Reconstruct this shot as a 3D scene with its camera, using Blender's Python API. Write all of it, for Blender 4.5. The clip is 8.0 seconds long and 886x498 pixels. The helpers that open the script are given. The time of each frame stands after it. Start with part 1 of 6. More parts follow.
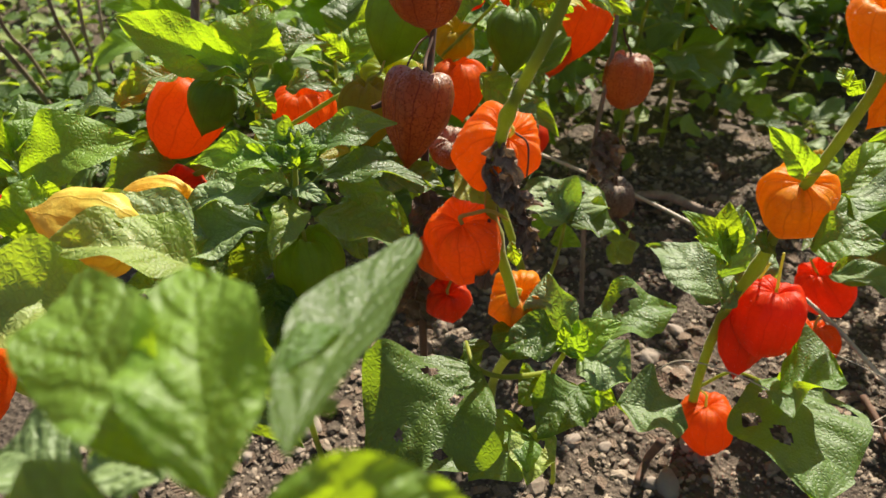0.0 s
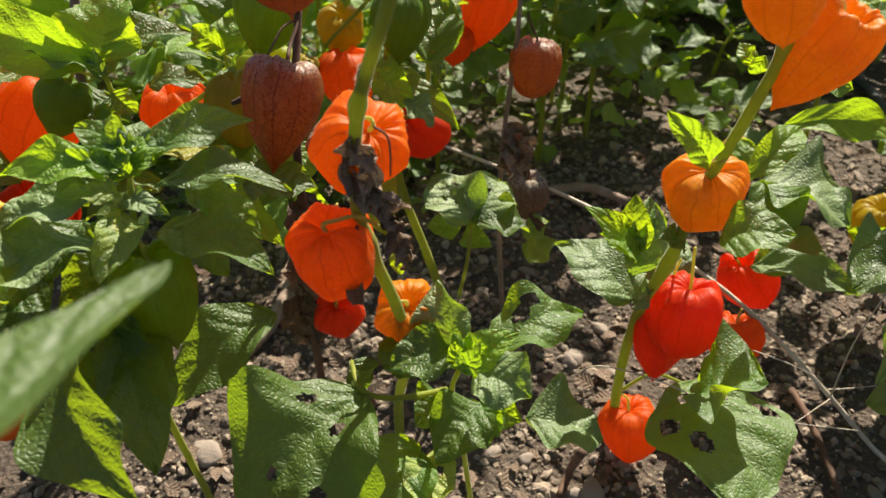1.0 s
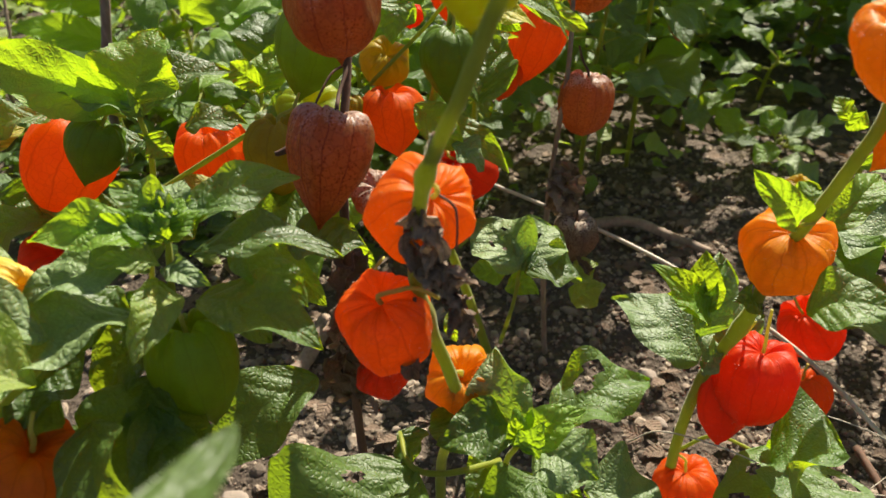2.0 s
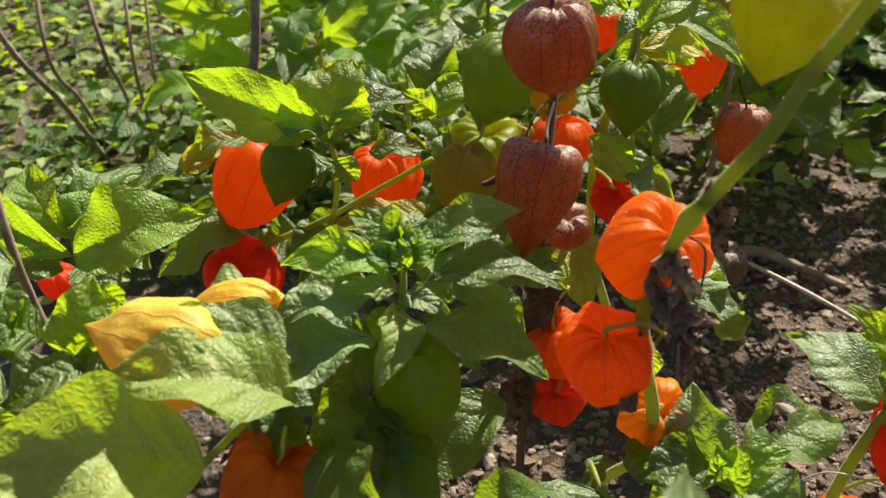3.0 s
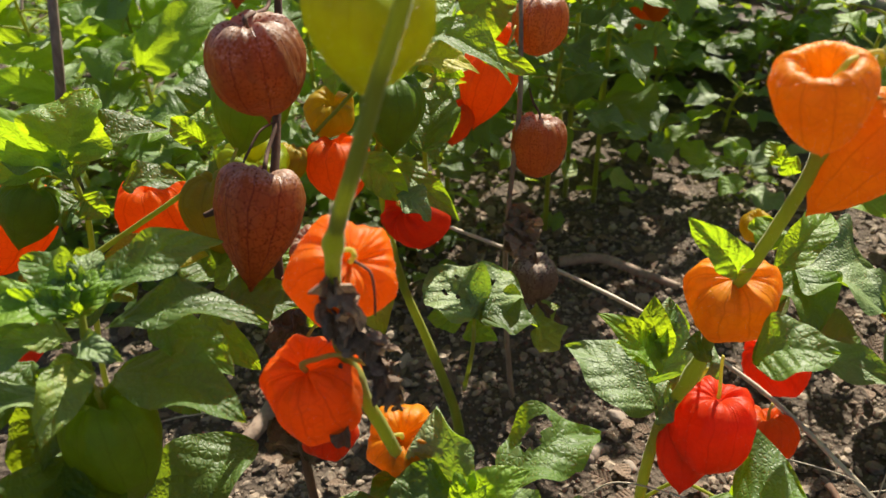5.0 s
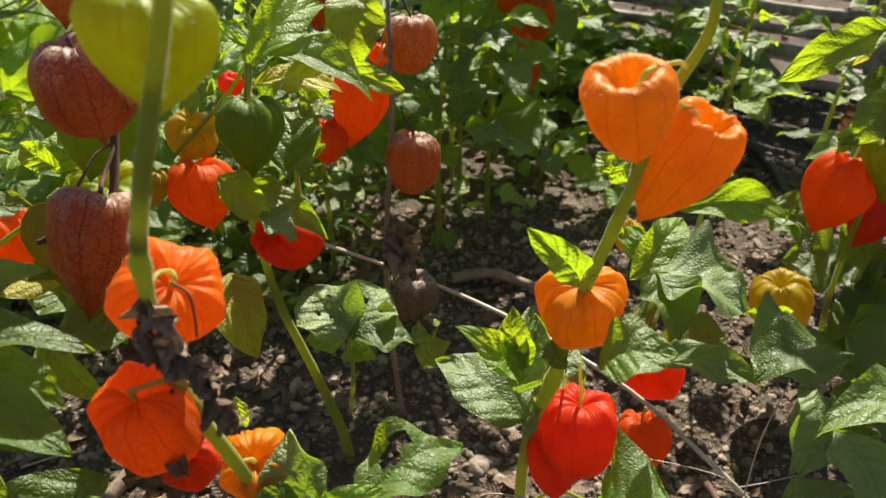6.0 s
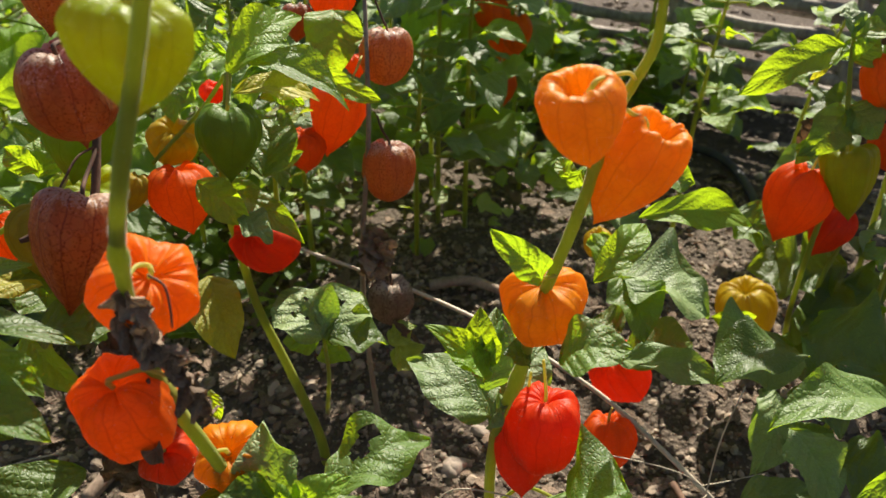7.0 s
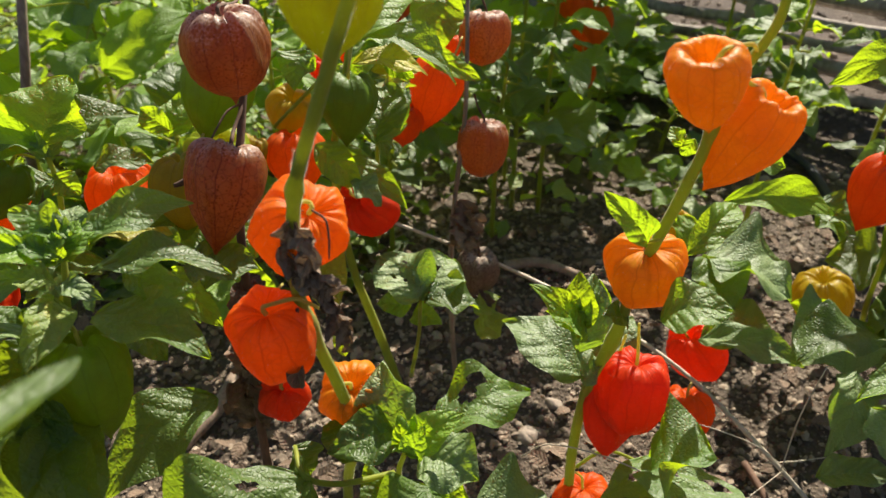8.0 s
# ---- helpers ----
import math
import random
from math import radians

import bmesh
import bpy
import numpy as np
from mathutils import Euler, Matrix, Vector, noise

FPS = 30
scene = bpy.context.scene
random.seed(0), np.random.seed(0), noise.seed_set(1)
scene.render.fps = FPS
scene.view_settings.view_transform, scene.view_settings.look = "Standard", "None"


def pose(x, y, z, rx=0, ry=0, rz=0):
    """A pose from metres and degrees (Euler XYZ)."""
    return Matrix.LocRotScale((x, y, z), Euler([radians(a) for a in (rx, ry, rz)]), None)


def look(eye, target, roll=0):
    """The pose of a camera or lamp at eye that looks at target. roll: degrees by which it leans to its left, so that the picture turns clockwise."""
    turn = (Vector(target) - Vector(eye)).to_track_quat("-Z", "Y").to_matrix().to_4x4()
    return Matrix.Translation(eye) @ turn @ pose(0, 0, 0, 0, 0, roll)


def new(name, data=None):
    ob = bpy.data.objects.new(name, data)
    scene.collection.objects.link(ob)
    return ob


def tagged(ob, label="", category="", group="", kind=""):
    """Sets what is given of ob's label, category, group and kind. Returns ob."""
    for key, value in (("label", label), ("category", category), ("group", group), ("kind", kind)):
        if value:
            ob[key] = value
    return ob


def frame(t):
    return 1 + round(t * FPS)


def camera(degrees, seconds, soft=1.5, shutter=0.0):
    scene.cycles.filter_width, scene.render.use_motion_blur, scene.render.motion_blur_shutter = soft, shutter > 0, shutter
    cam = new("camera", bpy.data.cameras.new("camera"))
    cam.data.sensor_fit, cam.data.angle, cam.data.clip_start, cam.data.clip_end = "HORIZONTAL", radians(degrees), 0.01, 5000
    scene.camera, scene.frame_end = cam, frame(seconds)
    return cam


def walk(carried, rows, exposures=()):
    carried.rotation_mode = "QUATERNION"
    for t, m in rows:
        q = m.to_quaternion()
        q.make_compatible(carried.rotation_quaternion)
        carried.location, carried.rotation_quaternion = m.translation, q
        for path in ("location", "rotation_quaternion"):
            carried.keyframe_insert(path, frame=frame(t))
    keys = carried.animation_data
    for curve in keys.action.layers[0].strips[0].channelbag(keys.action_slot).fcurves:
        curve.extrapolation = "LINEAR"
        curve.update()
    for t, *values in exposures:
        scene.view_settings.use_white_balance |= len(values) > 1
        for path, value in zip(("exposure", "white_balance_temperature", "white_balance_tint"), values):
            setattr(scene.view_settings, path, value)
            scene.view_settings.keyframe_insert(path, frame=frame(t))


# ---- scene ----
cam = camera(60.0, 8.0)
cam.data.dof.use_dof = True
cam.data.dof.focus_distance = 0.40
cam.data.dof.aperture_fstop = 14.5
PATH = [
    (0, (0.022, -0.01, 0.505), (-0.068, 1.548, -0.746), -2.6),
    (0.5, (0.046, 0.007, 0.488), (0.036, 1.556, -0.777), -2.1),
    (1, (0.057, 0.027, 0.481), (0.092, 1.578, -0.781), -2.1),
    (1.2, (0.059, 0.032, 0.481), (0.094, 1.589, -0.774), -2.2),
    (2.3, (0.026, 0.073, 0.483), (-0.028, 1.649, -0.747), -2.9),
    (2.5, (0.014, 0.074, 0.486), (-0.074, 1.655, -0.736), -3.2),
    (3, (-0.023, 0.061, 0.496), (-0.192, 1.65, -0.706), -3.9),
    (3.5, (-0.046, 0.047, 0.505), (-0.259, 1.64, -0.685), -4.6),
    (4, (-0.02, 0.061, 0.5), (-0.205, 1.664, -0.682), -4.8),
    (4.5, (0.022, 0.067, 0.49), (-0.072, 1.679, -0.691), -4.5),
    (5, (0.065, 0.078, 0.484), (0.084, 1.697, -0.689), -3.8),
    (5.2, (0.076, 0.076, 0.484), (0.139, 1.696, -0.687), -3.5),
    (6.3, (0.102, 0.072, 0.48), (0.352, 1.707, -0.644), -1.5),
    (6.5, (0.104, 0.069, 0.481), (0.363, 1.707, -0.638), -1.3),
    (7, (0.103, 0.056, 0.485), (0.363, 1.7, -0.624), -0.9),
    (7.5, (0.086, 0.043, 0.485), (0.309, 1.695, -0.62), -0.6),
    (8, (0.066, 0.028, 0.484), (0.209, 1.684, -0.628), -0.6),
]
walk(cam, [(t, look(eye, target, roll)) for t, eye, target, roll in PATH])

# ---- light ----
SUN_AZ, SUN_EL = 26.0, 41.0      # degrees: azimuth from +y towards +x, elevation
world = bpy.data.worlds.new("world")
scene.world = world
world.use_nodes = True
wn = world.node_tree
sky = wn.nodes.new("ShaderNodeTexSky")
sky.sky_type = 'NISHITA'
sky.sun_disc = False
sky.sun_elevation = radians(SUN_EL)
sky.sun_rotation = radians(SUN_AZ)
wn.links.new(sky.outputs[0], wn.nodes["Background"].inputs[0])
wn.nodes["Background"].inputs[1].default_value = 0.043
sun = new("sun", bpy.data.lights.new("sun", 'SUN'))
sun.data.energy = 5.0
sun.data.angle = radians(0.55)
sun.data.color = (1.0, 0.915, 0.78)
scene.view_settings.exposure = 1.12
sa, se = radians(SUN_AZ), radians(SUN_EL)
sun.matrix_world = look((math.sin(sa) * math.cos(se) * 5, math.cos(sa) * math.cos(se) * 5, math.sin(se) * 5), (0, 0, 0))


# ---- materials ----
class Nodes:
    """Short hand for building a node material."""

    def __init__(self, name):
        self.mat = bpy.data.materials.new(name)
        self.mat.use_nodes = True
        self.t = self.mat.node_tree
        self.t.nodes.clear()
        self.out = self.t.nodes.new("ShaderNodeOutputMaterial")

    def node(self, kind, **kw):
        n = self.t.nodes.new("ShaderNode" + kind)
        for k, v in kw.items():
            if k == "operation":
                n.operation = v
            elif k == "blend_type":
                n.blend_type = v
            elif k == "feature":
                n.feature = v
            elif k == "data_type":
                n.data_type = v
            elif k == "attribute":
                n.attribute_name = v
        return n

    def put(self, socket, value):
        if isinstance(value, bpy.types.NodeSocket):
            self.t.links.new(value, socket)
        elif isinstance(value, (tuple, list)) and len(value) == 3 and socket.type == 'RGBA':
            socket.default_value = (*value, 1)
        else:
            socket.default_value = value

    def math(self, op, a, b=0.0, clamp=False):
        n = self.node("Math", operation=op)
        n.use_clamp = clamp
        self.put(n.inputs[0], a)
        self.put(n.inputs[1], b)
        return n.outputs[0]

    def mix(self, fac, a, b, blend='MIX'):
        n = self.node("Mix", data_type='RGBA', blend_type=blend)
        self.put(n.inputs[0], fac)
        self.put(n.inputs[6], a)
        self.put(n.inputs[7], b)
        return n.outputs[2]

    def noise(self, vec, scale, detail=3.0, rough=0.55):
        n = self.node("TexNoise")
        if vec is not None:
            self.put(n.inputs["Vector"], vec)
        n.inputs["Scale"].default_value = scale
        n.inputs["Detail"].default_value = detail
        n.inputs["Roughness"].default_value = rough
        return n.outputs[0]

    def voronoi(self, vec, scale, feature='F1'):
        n = self.node("TexVoronoi", feature=feature)
        self.put(n.inputs["Vector"], vec)
        n.inputs["Scale"].default_value = scale
        return n.outputs["Distance"]

    def ramp(self, value, lo, hi, a=0.0, b=1.0):
        n = self.node("MapRange")
        self.put(n.inputs[0], value)
        for i, v in enumerate((lo, hi, a, b), 1):
            n.inputs[i].default_value = v
        return n.outputs[0]

    def soft(self, value, lo, hi):
        n = self.node("MapRange")
        n.interpolation_type = 'SMOOTHERSTEP'
        self.put(n.inputs[0], value)
        n.inputs[1].default_value, n.inputs[2].default_value = lo, hi
        return n.outputs[0]

    def bump(self, height, strength, distance):
        n = self.node("Bump")
        n.inputs["Strength"].default_value = strength
        n.inputs["Distance"].default_value = distance
        self.put(n.inputs["Height"], height)
        return n.outputs[0]

    def object_vec(self):
        return self.node("TexCoord").outputs["Object"]

    def random(self):
        return self.node("ObjectInfo").outputs["Random"]

    def uv(self):
        s = self.node("SeparateXYZ")
        u = self.node("TexCoord").outputs["UV"]
        self.put(s.inputs[0], u)
        return u, s.outputs[0], s.outputs[1]

    def sheet(self, colour, through_colour, amount, rough, normal=None, spec=0.5, sheen=0.0):
        """A thin sheet that shines and lets light through."""
        p = self.node("BsdfPrincipled")
        self.put(p.inputs["Base Color"], colour)
        self.put(p.inputs["Roughness"], rough)
        p.inputs["Specular IOR Level"].default_value = spec
        p.inputs["Sheen Weight"].default_value = sheen
        p.inputs["Sheen Roughness"].default_value = 0.4
        t = self.node("BsdfTranslucent")
        self.put(t.inputs[0], through_colour)
        m = self.node("MixShader")
        self.put(m.inputs[0], amount)
        if normal is not None:
            self.put(p.inputs["Normal"], normal)
            self.put(t.inputs["Normal"], normal)
        self.put(m.inputs[1], p.outputs[0])
        self.put(m.inputs[2], t.outputs[0])
        self.put(self.out.inputs[0], m.outputs[0])
        return self.mat

    def solid(self, colour, rough, normal=None, spec=0.4, metal=0.0):
        p = self.node("BsdfPrincipled")
        self.put(p.inputs["Base Color"], colour)
        self.put(p.inputs["Roughness"], rough)
        p.inputs["Specular IOR Level"].default_value = spec
        p.inputs["Metallic"].default_value = metal
        if normal is not None:
            self.put(p.inputs["Normal"], normal)
        self.put(self.out.inputs[0], p.outputs[0])
        return self.mat


def leaf_material(name, dark, light, glow, amount=0.42, rough=0.42, blotch=None, dull=0.0):
    n = Nodes(name)
    uv, u, v = n.uv()
    side = n.math('ABSOLUTE', n.math('SUBTRACT', v, 0.5))
    side = n.math('MULTIPLY', side, 2.0)
    ob = n.object_vec()
    rnd = n.random()
    # midrib and side veins that run forward to the edge
    mid = n.ramp(side, 0.0, 0.055, 1.0, 0.0)
    run = n.math('ADD', n.math('MULTIPLY', u, 5.5), n.math('MULTIPLY', side, -1.5))
    run = n.math('ADD', run, n.math('MULTIPLY', n.noise(ob, 60.0, 2.0), 0.5))
    near = n.math('ABSOLUTE', n.math('SUBTRACT', n.math('FRACT', run), 0.5))
    lat = n.ramp(near, 0.0, 0.045, 1.0, 0.0)
    vein = n.math('MAXIMUM', mid, n.math('MULTIPLY', lat, 0.6))
    warp = n.node("VectorMath", operation='ADD')
    n.put(warp.inputs[0], ob)
    wv = n.node("VectorMath", operation='SCALE')
    wn_ = n.node("TexNoise")
    wn_.inputs["Scale"].default_value = 140.0
    n.put(wn_.inputs["Vector"], ob)
    n.put(wv.inputs[0], wn_.outputs[1])
    wv.inputs["Scale"].default_value = 0.004
    n.put(warp.inputs[1], wv.outputs[0])
    cell = n.voronoi(warp.outputs[0], 360.0, 'DISTANCE_TO_EDGE')
    net = n.ramp(cell, 0.0, 0.11, 1.0, 0.0)
    grain = n.noise(ob, 90.0, 4.0)
    fine = n.noise(ob, 900.0, 3.0)
    tone = n.math('ADD', n.math('MULTIPLY', grain, 0.8), n.math('MULTIPLY', rnd, 0.7))
    tone = n.ramp(tone, 0.35, 1.15)
    base = n.mix(tone, dark, light)
    base = n.mix(n.math('MULTIPLY', fine, 0.25), base, light)
    if blotch:
        spot = n.ramp(n.noise(ob, 45.0, 4.0, 0.65), 0.56, 0.66)
        base = n.mix(n.math('MULTIPLY', spot, 0.7), base, blotch)
    base = n.mix(n.math('MULTIPLY', vein, 0.35), base, tuple(min(1, c * 1.4 + 0.03) for c in light))
    g = n.mix(n.math('MULTIPLY', n.math('MAXIMUM', vein, n.math('MULTIPLY', net, 0.4)), 0.30), glow, tuple(c * 0.45 for c in glow))
    g = n.mix(n.math('MULTIPLY', rnd, 0.4), g, (glow[0] * 0.55, glow[1] * 0.85, glow[2]))
    base = n.mix(n.math('MULTIPLY', n.math('MAXIMUM', n.math('MULTIPLY', net, n.ramp(grain, 0.38, 0.62, 0.25, 0.75)), n.math('MULTIPLY', lat, 0.85)), 0.58), base, tuple(c * 0.40 for c in dark))
    quilt = n.math('ADD', n.math('MULTIPLY', n.soft(cell, 0.0, 0.32), 0.85), n.math('MULTIPLY', n.soft(near, -0.02, 0.36), 1.5))
    quilt = n.math('ADD', quilt, n.math('MULTIPLY', n.soft(side, -0.05, 0.16), 1.0))
    quilt = n.math('ADD', quilt, n.math('MULTIPLY', grain, 0.6))
    r = n.math('ADD', n.math('MULTIPLY', fine, 0.30), rough - 0.03)
    return n.sheet(base, g, amount, r, n.bump(quilt, 0.8, 0.00042), 0.78 - dull)


def husk_material(name, dark, light, glow, amount=0.5, rough=0.5, veins=0.45, worn_lit=None):
    """The papery husk of a lantern: ten ribs, a net of veins, mottling."""
    n = Nodes(name)
    uv, u, v = n.uv()
    ob = n.object_vec()
    rnd = n.random()
    wob = n.math('MULTIPLY', n.noise(ob, 110.0, 3.0), 0.35)
    near = n.math('ABSOLUTE', n.math('SUBTRACT', n.math('FRACT', n.math('ADD', n.math('MULTIPLY', u, 10.0), wob)), 0.5))
    rib = n.ramp(near, 0.0, 0.06, 1.0, 0.0)
    cell = n.voronoi(ob, 230.0, 'DISTANCE_TO_EDGE')
    net = n.ramp(cell, 0.0, 0.10 if worn_lit else 0.07, 1.0, 0.0)
    vein = n.math('MAXIMUM', rib, n.math('MULTIPLY', net, 0.55))
    blot = n.noise(ob, 55.0, 4.0, 0.6)
    fine = n.noise(ob, 700.0, 4.0, 0.7)
    tone = n.ramp(n.math('ADD', blot, n.math('MULTIPLY', rnd, 0.35)), 0.35, 0.95)
    base = n.mix(tone, dark, light)
    base = n.mix(n.math('MULTIPLY', vein, veins * 0.75), base, tuple(c * 0.35 for c in dark))
    if worn_lit:
        # worn pale patches, thicker round the stalk where sunlight on the top is painted in
        lit_crown = n.math('MULTIPLY', n.math('SUBTRACT', 1.0, n.soft(v, 0.20, 0.56)), 0.42)
        worn_lit_mask = n.ramp(n.math('ADD', n.math('ADD', fine, lit_crown), n.math('MULTIPLY', blot, 0.9)), 1.13, 1.34)
        base = n.mix(n.math('MULTIPLY', worn_lit_mask, 0.85), base, worn_lit)
        speck = n.ramp(n.voronoi(ob, 560.0), 0.26, 0.40, 1.0, 0.0)
        base = n.mix(n.math('MULTIPLY', speck, n.ramp(blot, 0.34, 0.48)), base, (0.03, 0.013, 0.007))
    g = n.mix(n.math('MULTIPLY', vein, veins), glow, (glow[0] * 0.5, glow[1] * 0.25, glow[2] * 0.3))
    g = n.mix(tone, (glow[0] * 0.82, glow[1] * 0.6, glow[2]), g)
    # fine wrinkles that run out from the stalk over the shoulder
    turn = n.math('MULTIPLY', u, 6.28318)
    ring = n.node("CombineXYZ")
    n.put(ring.inputs[0], n.math('MULTIPLY', n.math('COSINE', turn), 5.5))
    n.put(ring.inputs[1], n.math('MULTIPLY', n.math('SINE', turn), 5.5))
    n.put(ring.inputs[2], n.math('ADD', n.math('MULTIPLY', v, 3.0), n.math('MULTIPLY', rnd, 40.0)))
    pleat = n.noise(ring.outputs[0], 1.6, 3.0, 0.6)
    top = n.math('SUBTRACT', 1.0, n.soft(v, 0.14, 0.46))
    h = n.math('ADD', n.math('MULTIPLY', rib, 1.0), n.math('MULTIPLY', net, 0.22))
    h = n.math('ADD', h, n.math('MULTIPLY', n.math('MULTIPLY', pleat, top), 3.0))
    h = n.math('ADD', n.math('MULTIPLY', h, 0.7), n.math('MULTIPLY', fine, 0.9))
    h = n.math('ADD', h, n.math('MULTIPLY', n.noise(ob, 160.0, 3.0), 2.6))
    r = n.math('ADD', n.math('MULTIPLY', fine, 0.36), rough - 0.23)
    return n.sheet(base, g, amount, r, n.bump(h, 0.9, 0.00026), 0.36)


def stem_material(name, a, b, scale=200.0, rough=0.55, clear=0.0):
    n = Nodes(name)
    ob = n.object_vec()
    s = n.node("Mapping")
    n.put(s.inputs[0], ob)
    s.inputs["Scale"].default_value = (1, 1, 0.25)
    f = n.noise(s.outputs[0], scale, 4.0, 0.6)
    big = n.noise(ob, 25.0, 3.0)
    base = n.mix(n.ramp(n.math('ADD', f, big), 0.7, 1.3), a, b)
    if clear:
        return n.sheet(base, tuple(min(1, c * 1.9) for c in b), clear, rough, n.bump(f, 0.5, 0.0006), 0.4, 0.2)
    return n.solid(base, rough, n.bump(f, 0.5, 0.0006))


LEAF = {
    "green": leaf_material("leaf_green", (0.070, 0.143, 0.030), (0.160, 0.270, 0.062), (0.50, 0.66, 0.010), 0.48),
    # deep: darker copy of green for leaves in shade, the shade put in its colour
    "deep": leaf_material("leaf_shaded_green", (0.038, 0.086, 0.012), (0.095, 0.165, 0.024), (0.40, 0.52, 0.012), 0.42, 0.40),
    "bright": leaf_material("leaf_bright_green", (0.12, 0.245, 0.020), (0.24, 0.40, 0.043), (0.55, 0.72, 0.012), 0.52),
    "grey": leaf_material("leaf_grey_green", (0.100, 0.170, 0.055), (0.235, 0.320, 0.115), (0.44, 0.60, 0.020), 0.32, 0.46),
    "yellow": leaf_material("leaf_yellowing", (0.24, 0.27, 0.022), (0.50, 0.43, 0.043), (0.82, 0.70, 0.022), 0.47, 0.45, (0.12, 0.24, 0.022)),
    "pale": leaf_material("leaf_pale_green", (0.15, 0.23, 0.043), (0.32, 0.40, 0.090), (0.66, 0.77, 0.020), 0.40, 0.46, (0.42, 0.38, 0.079)),
    "dead": leaf_material("leaf_withered", (0.068, 0.045, 0.029), (0.370, 0.262, 0.180), (0.26, 0.14, 0.06), 0.14, 0.75, None, 0.3),
}
HUSK = {
    "orange": husk_material("husk_orange", (0.78, 0.15, 0.004), (0.88, 0.245, 0.010), (1.0, 0.36, 0.005), 0.60),
    "amber": husk_material("husk_amber_orange", (0.80, 0.25, 0.004), (0.90, 0.38, 0.010), (1.0, 0.48, 0.004), 0.55, 0.48),
    "deep": husk_material("husk_deep_orange", (0.70, 0.095, 0.005), (0.84, 0.17, 0.010), (1.0, 0.29, 0.006), 0.62),
    "red": husk_material("husk_red", (0.64, 0.045, 0.008), (0.78, 0.088, 0.012), (1.0, 0.15, 0.010), 0.56),
    "brown": husk_material("husk_dry_brown", (0.085, 0.037, 0.011), (0.270, 0.112, 0.030), (1.0, 0.34, 0.010), 0.30, 0.46, 0.9, (0.44, 0.34, 0.25)),
    "dull": husk_material("husk_dull_orange", (0.18, 0.074, 0.018), (0.36, 0.165, 0.045), (1.0, 0.38, 0.012), 0.34, 0.48, 0.7, (0.52, 0.40, 0.30)),
    "husk": husk_material("husk_grey_brown", (0.16, 0.10, 0.065), (0.32, 0.22, 0.15), (0.4, 0.22, 0.10), 0.2, 0.75, 0.9, (0.45, 0.36, 0.28)),
    "green": husk_material("husk_green", (0.070, 0.145, 0.009), (0.135, 0.240, 0.016), (0.45, 0.60, 0.012), 0.42, 0.50, 0.25),
    # darkened amber for the star-creased husk: its shade is in the colour
    "shaded_amber": husk_material("husk_shaded_amber", (0.46, 0.150, 0.005), (0.64, 0.27, 0.010), (1.0, 0.42, 0.004), 0.52, 0.5, 0.4),
    # lighter copy of green, sunlight put into the colour of a husk under leaves
    "plump": husk_material("husk_lit_green", (0.13, 0.235, 0.012), (0.25, 0.37, 0.020), (0.62, 0.76, 0.014), 0.50, 0.45, 0.25),
    "lime": husk_material("husk_lime_green", (0.17, 0.27, 0.008), (0.31, 0.40, 0.014), (0.74, 0.80, 0.014), 0.52, 0.45, 0.25),
    "yellow": husk_material("husk_yellow", (0.74, 0.36, 0.012), (0.80, 0.66, 0.110), (1.0, 0.62, 0.012), 0.42, 0.5, 0.3),
    "olive": husk_material("husk_olive", (0.29, 0.225, 0.008), (0.45, 0.33, 0.014), (0.80, 0.62, 0.008), 0.46, 0.5, 0.3),
}
M_STEM = stem_material("stem_green", (0.17, 0.215, 0.016), (0.34, 0.36, 0.038), clear=0.32)
M_STEM_DRY = stem_material("stem_dry", (0.15, 0.10, 0.07), (0.36, 0.27, 0.20), 260.0, 0.8)
M_STEM_DARK = stem_material("stem_dead_dark", (0.05, 0.028, 0.018), (0.16, 0.085, 0.05), 260.0, 0.8)
M_STRAW = stem_material("straw_pale", (0.38, 0.31, 0.22), (0.62, 0.54, 0.42), 300.0, 0.6)
M_STALK = stem_material("stalk_yellow_green", (0.30, 0.29, 0.05), (0.50, 0.44, 0.10), clear=0.4)
M_WOOD = stem_material("wattle_grey_wood", (0.13, 0.108, 0.090), (0.48, 0.42, 0.36), 120.0, 0.75)


M_FUZZ = stem_material("fuzz_pale", (0.55, 0.46, 0.26), (0.75, 0.66, 0.42), clear=0.5)
M_HOSE = stem_material("hose_rubber", (0.03, 0.032, 0.036), (0.06, 0.062, 0.068), 60.0, 0.65)


def soil_material():
    n = Nodes("soil")
    ob = n.object_vec()
    big = n.noise(ob, 3.5, 4.0, 0.6)
    mid = n.noise(ob, 60.0, 5.0, 0.65)
    fine = n.noise(ob, 420.0, 4.0, 0.7)
    crumb = n.voronoi(ob, 190.0)
    tone = n.ramp(n.math('ADD', n.math('MULTIPLY', big, 0.6), n.math('ADD', n.math('MULTIPLY', mid, 0.7), n.math('MULTIPLY', fine, 0.5))), 0.6, 1.2)
    base = n.mix(tone, (0.047, 0.035, 0.026), (0.152, 0.117, 0.086))
    base = n.mix(n.ramp(fine, 0.6, 0.75), base, (0.24, 0.195, 0.15))
    h = n.math('ADD', n.math('MULTIPLY', mid, 1.5), n.math('ADD', n.math('MULTIPLY', crumb, 0.8), n.math('MULTIPLY', fine, 0.4)))
    return n.solid(base, 0.9, n.bump(h, 0.9, 0.004), 0.25)


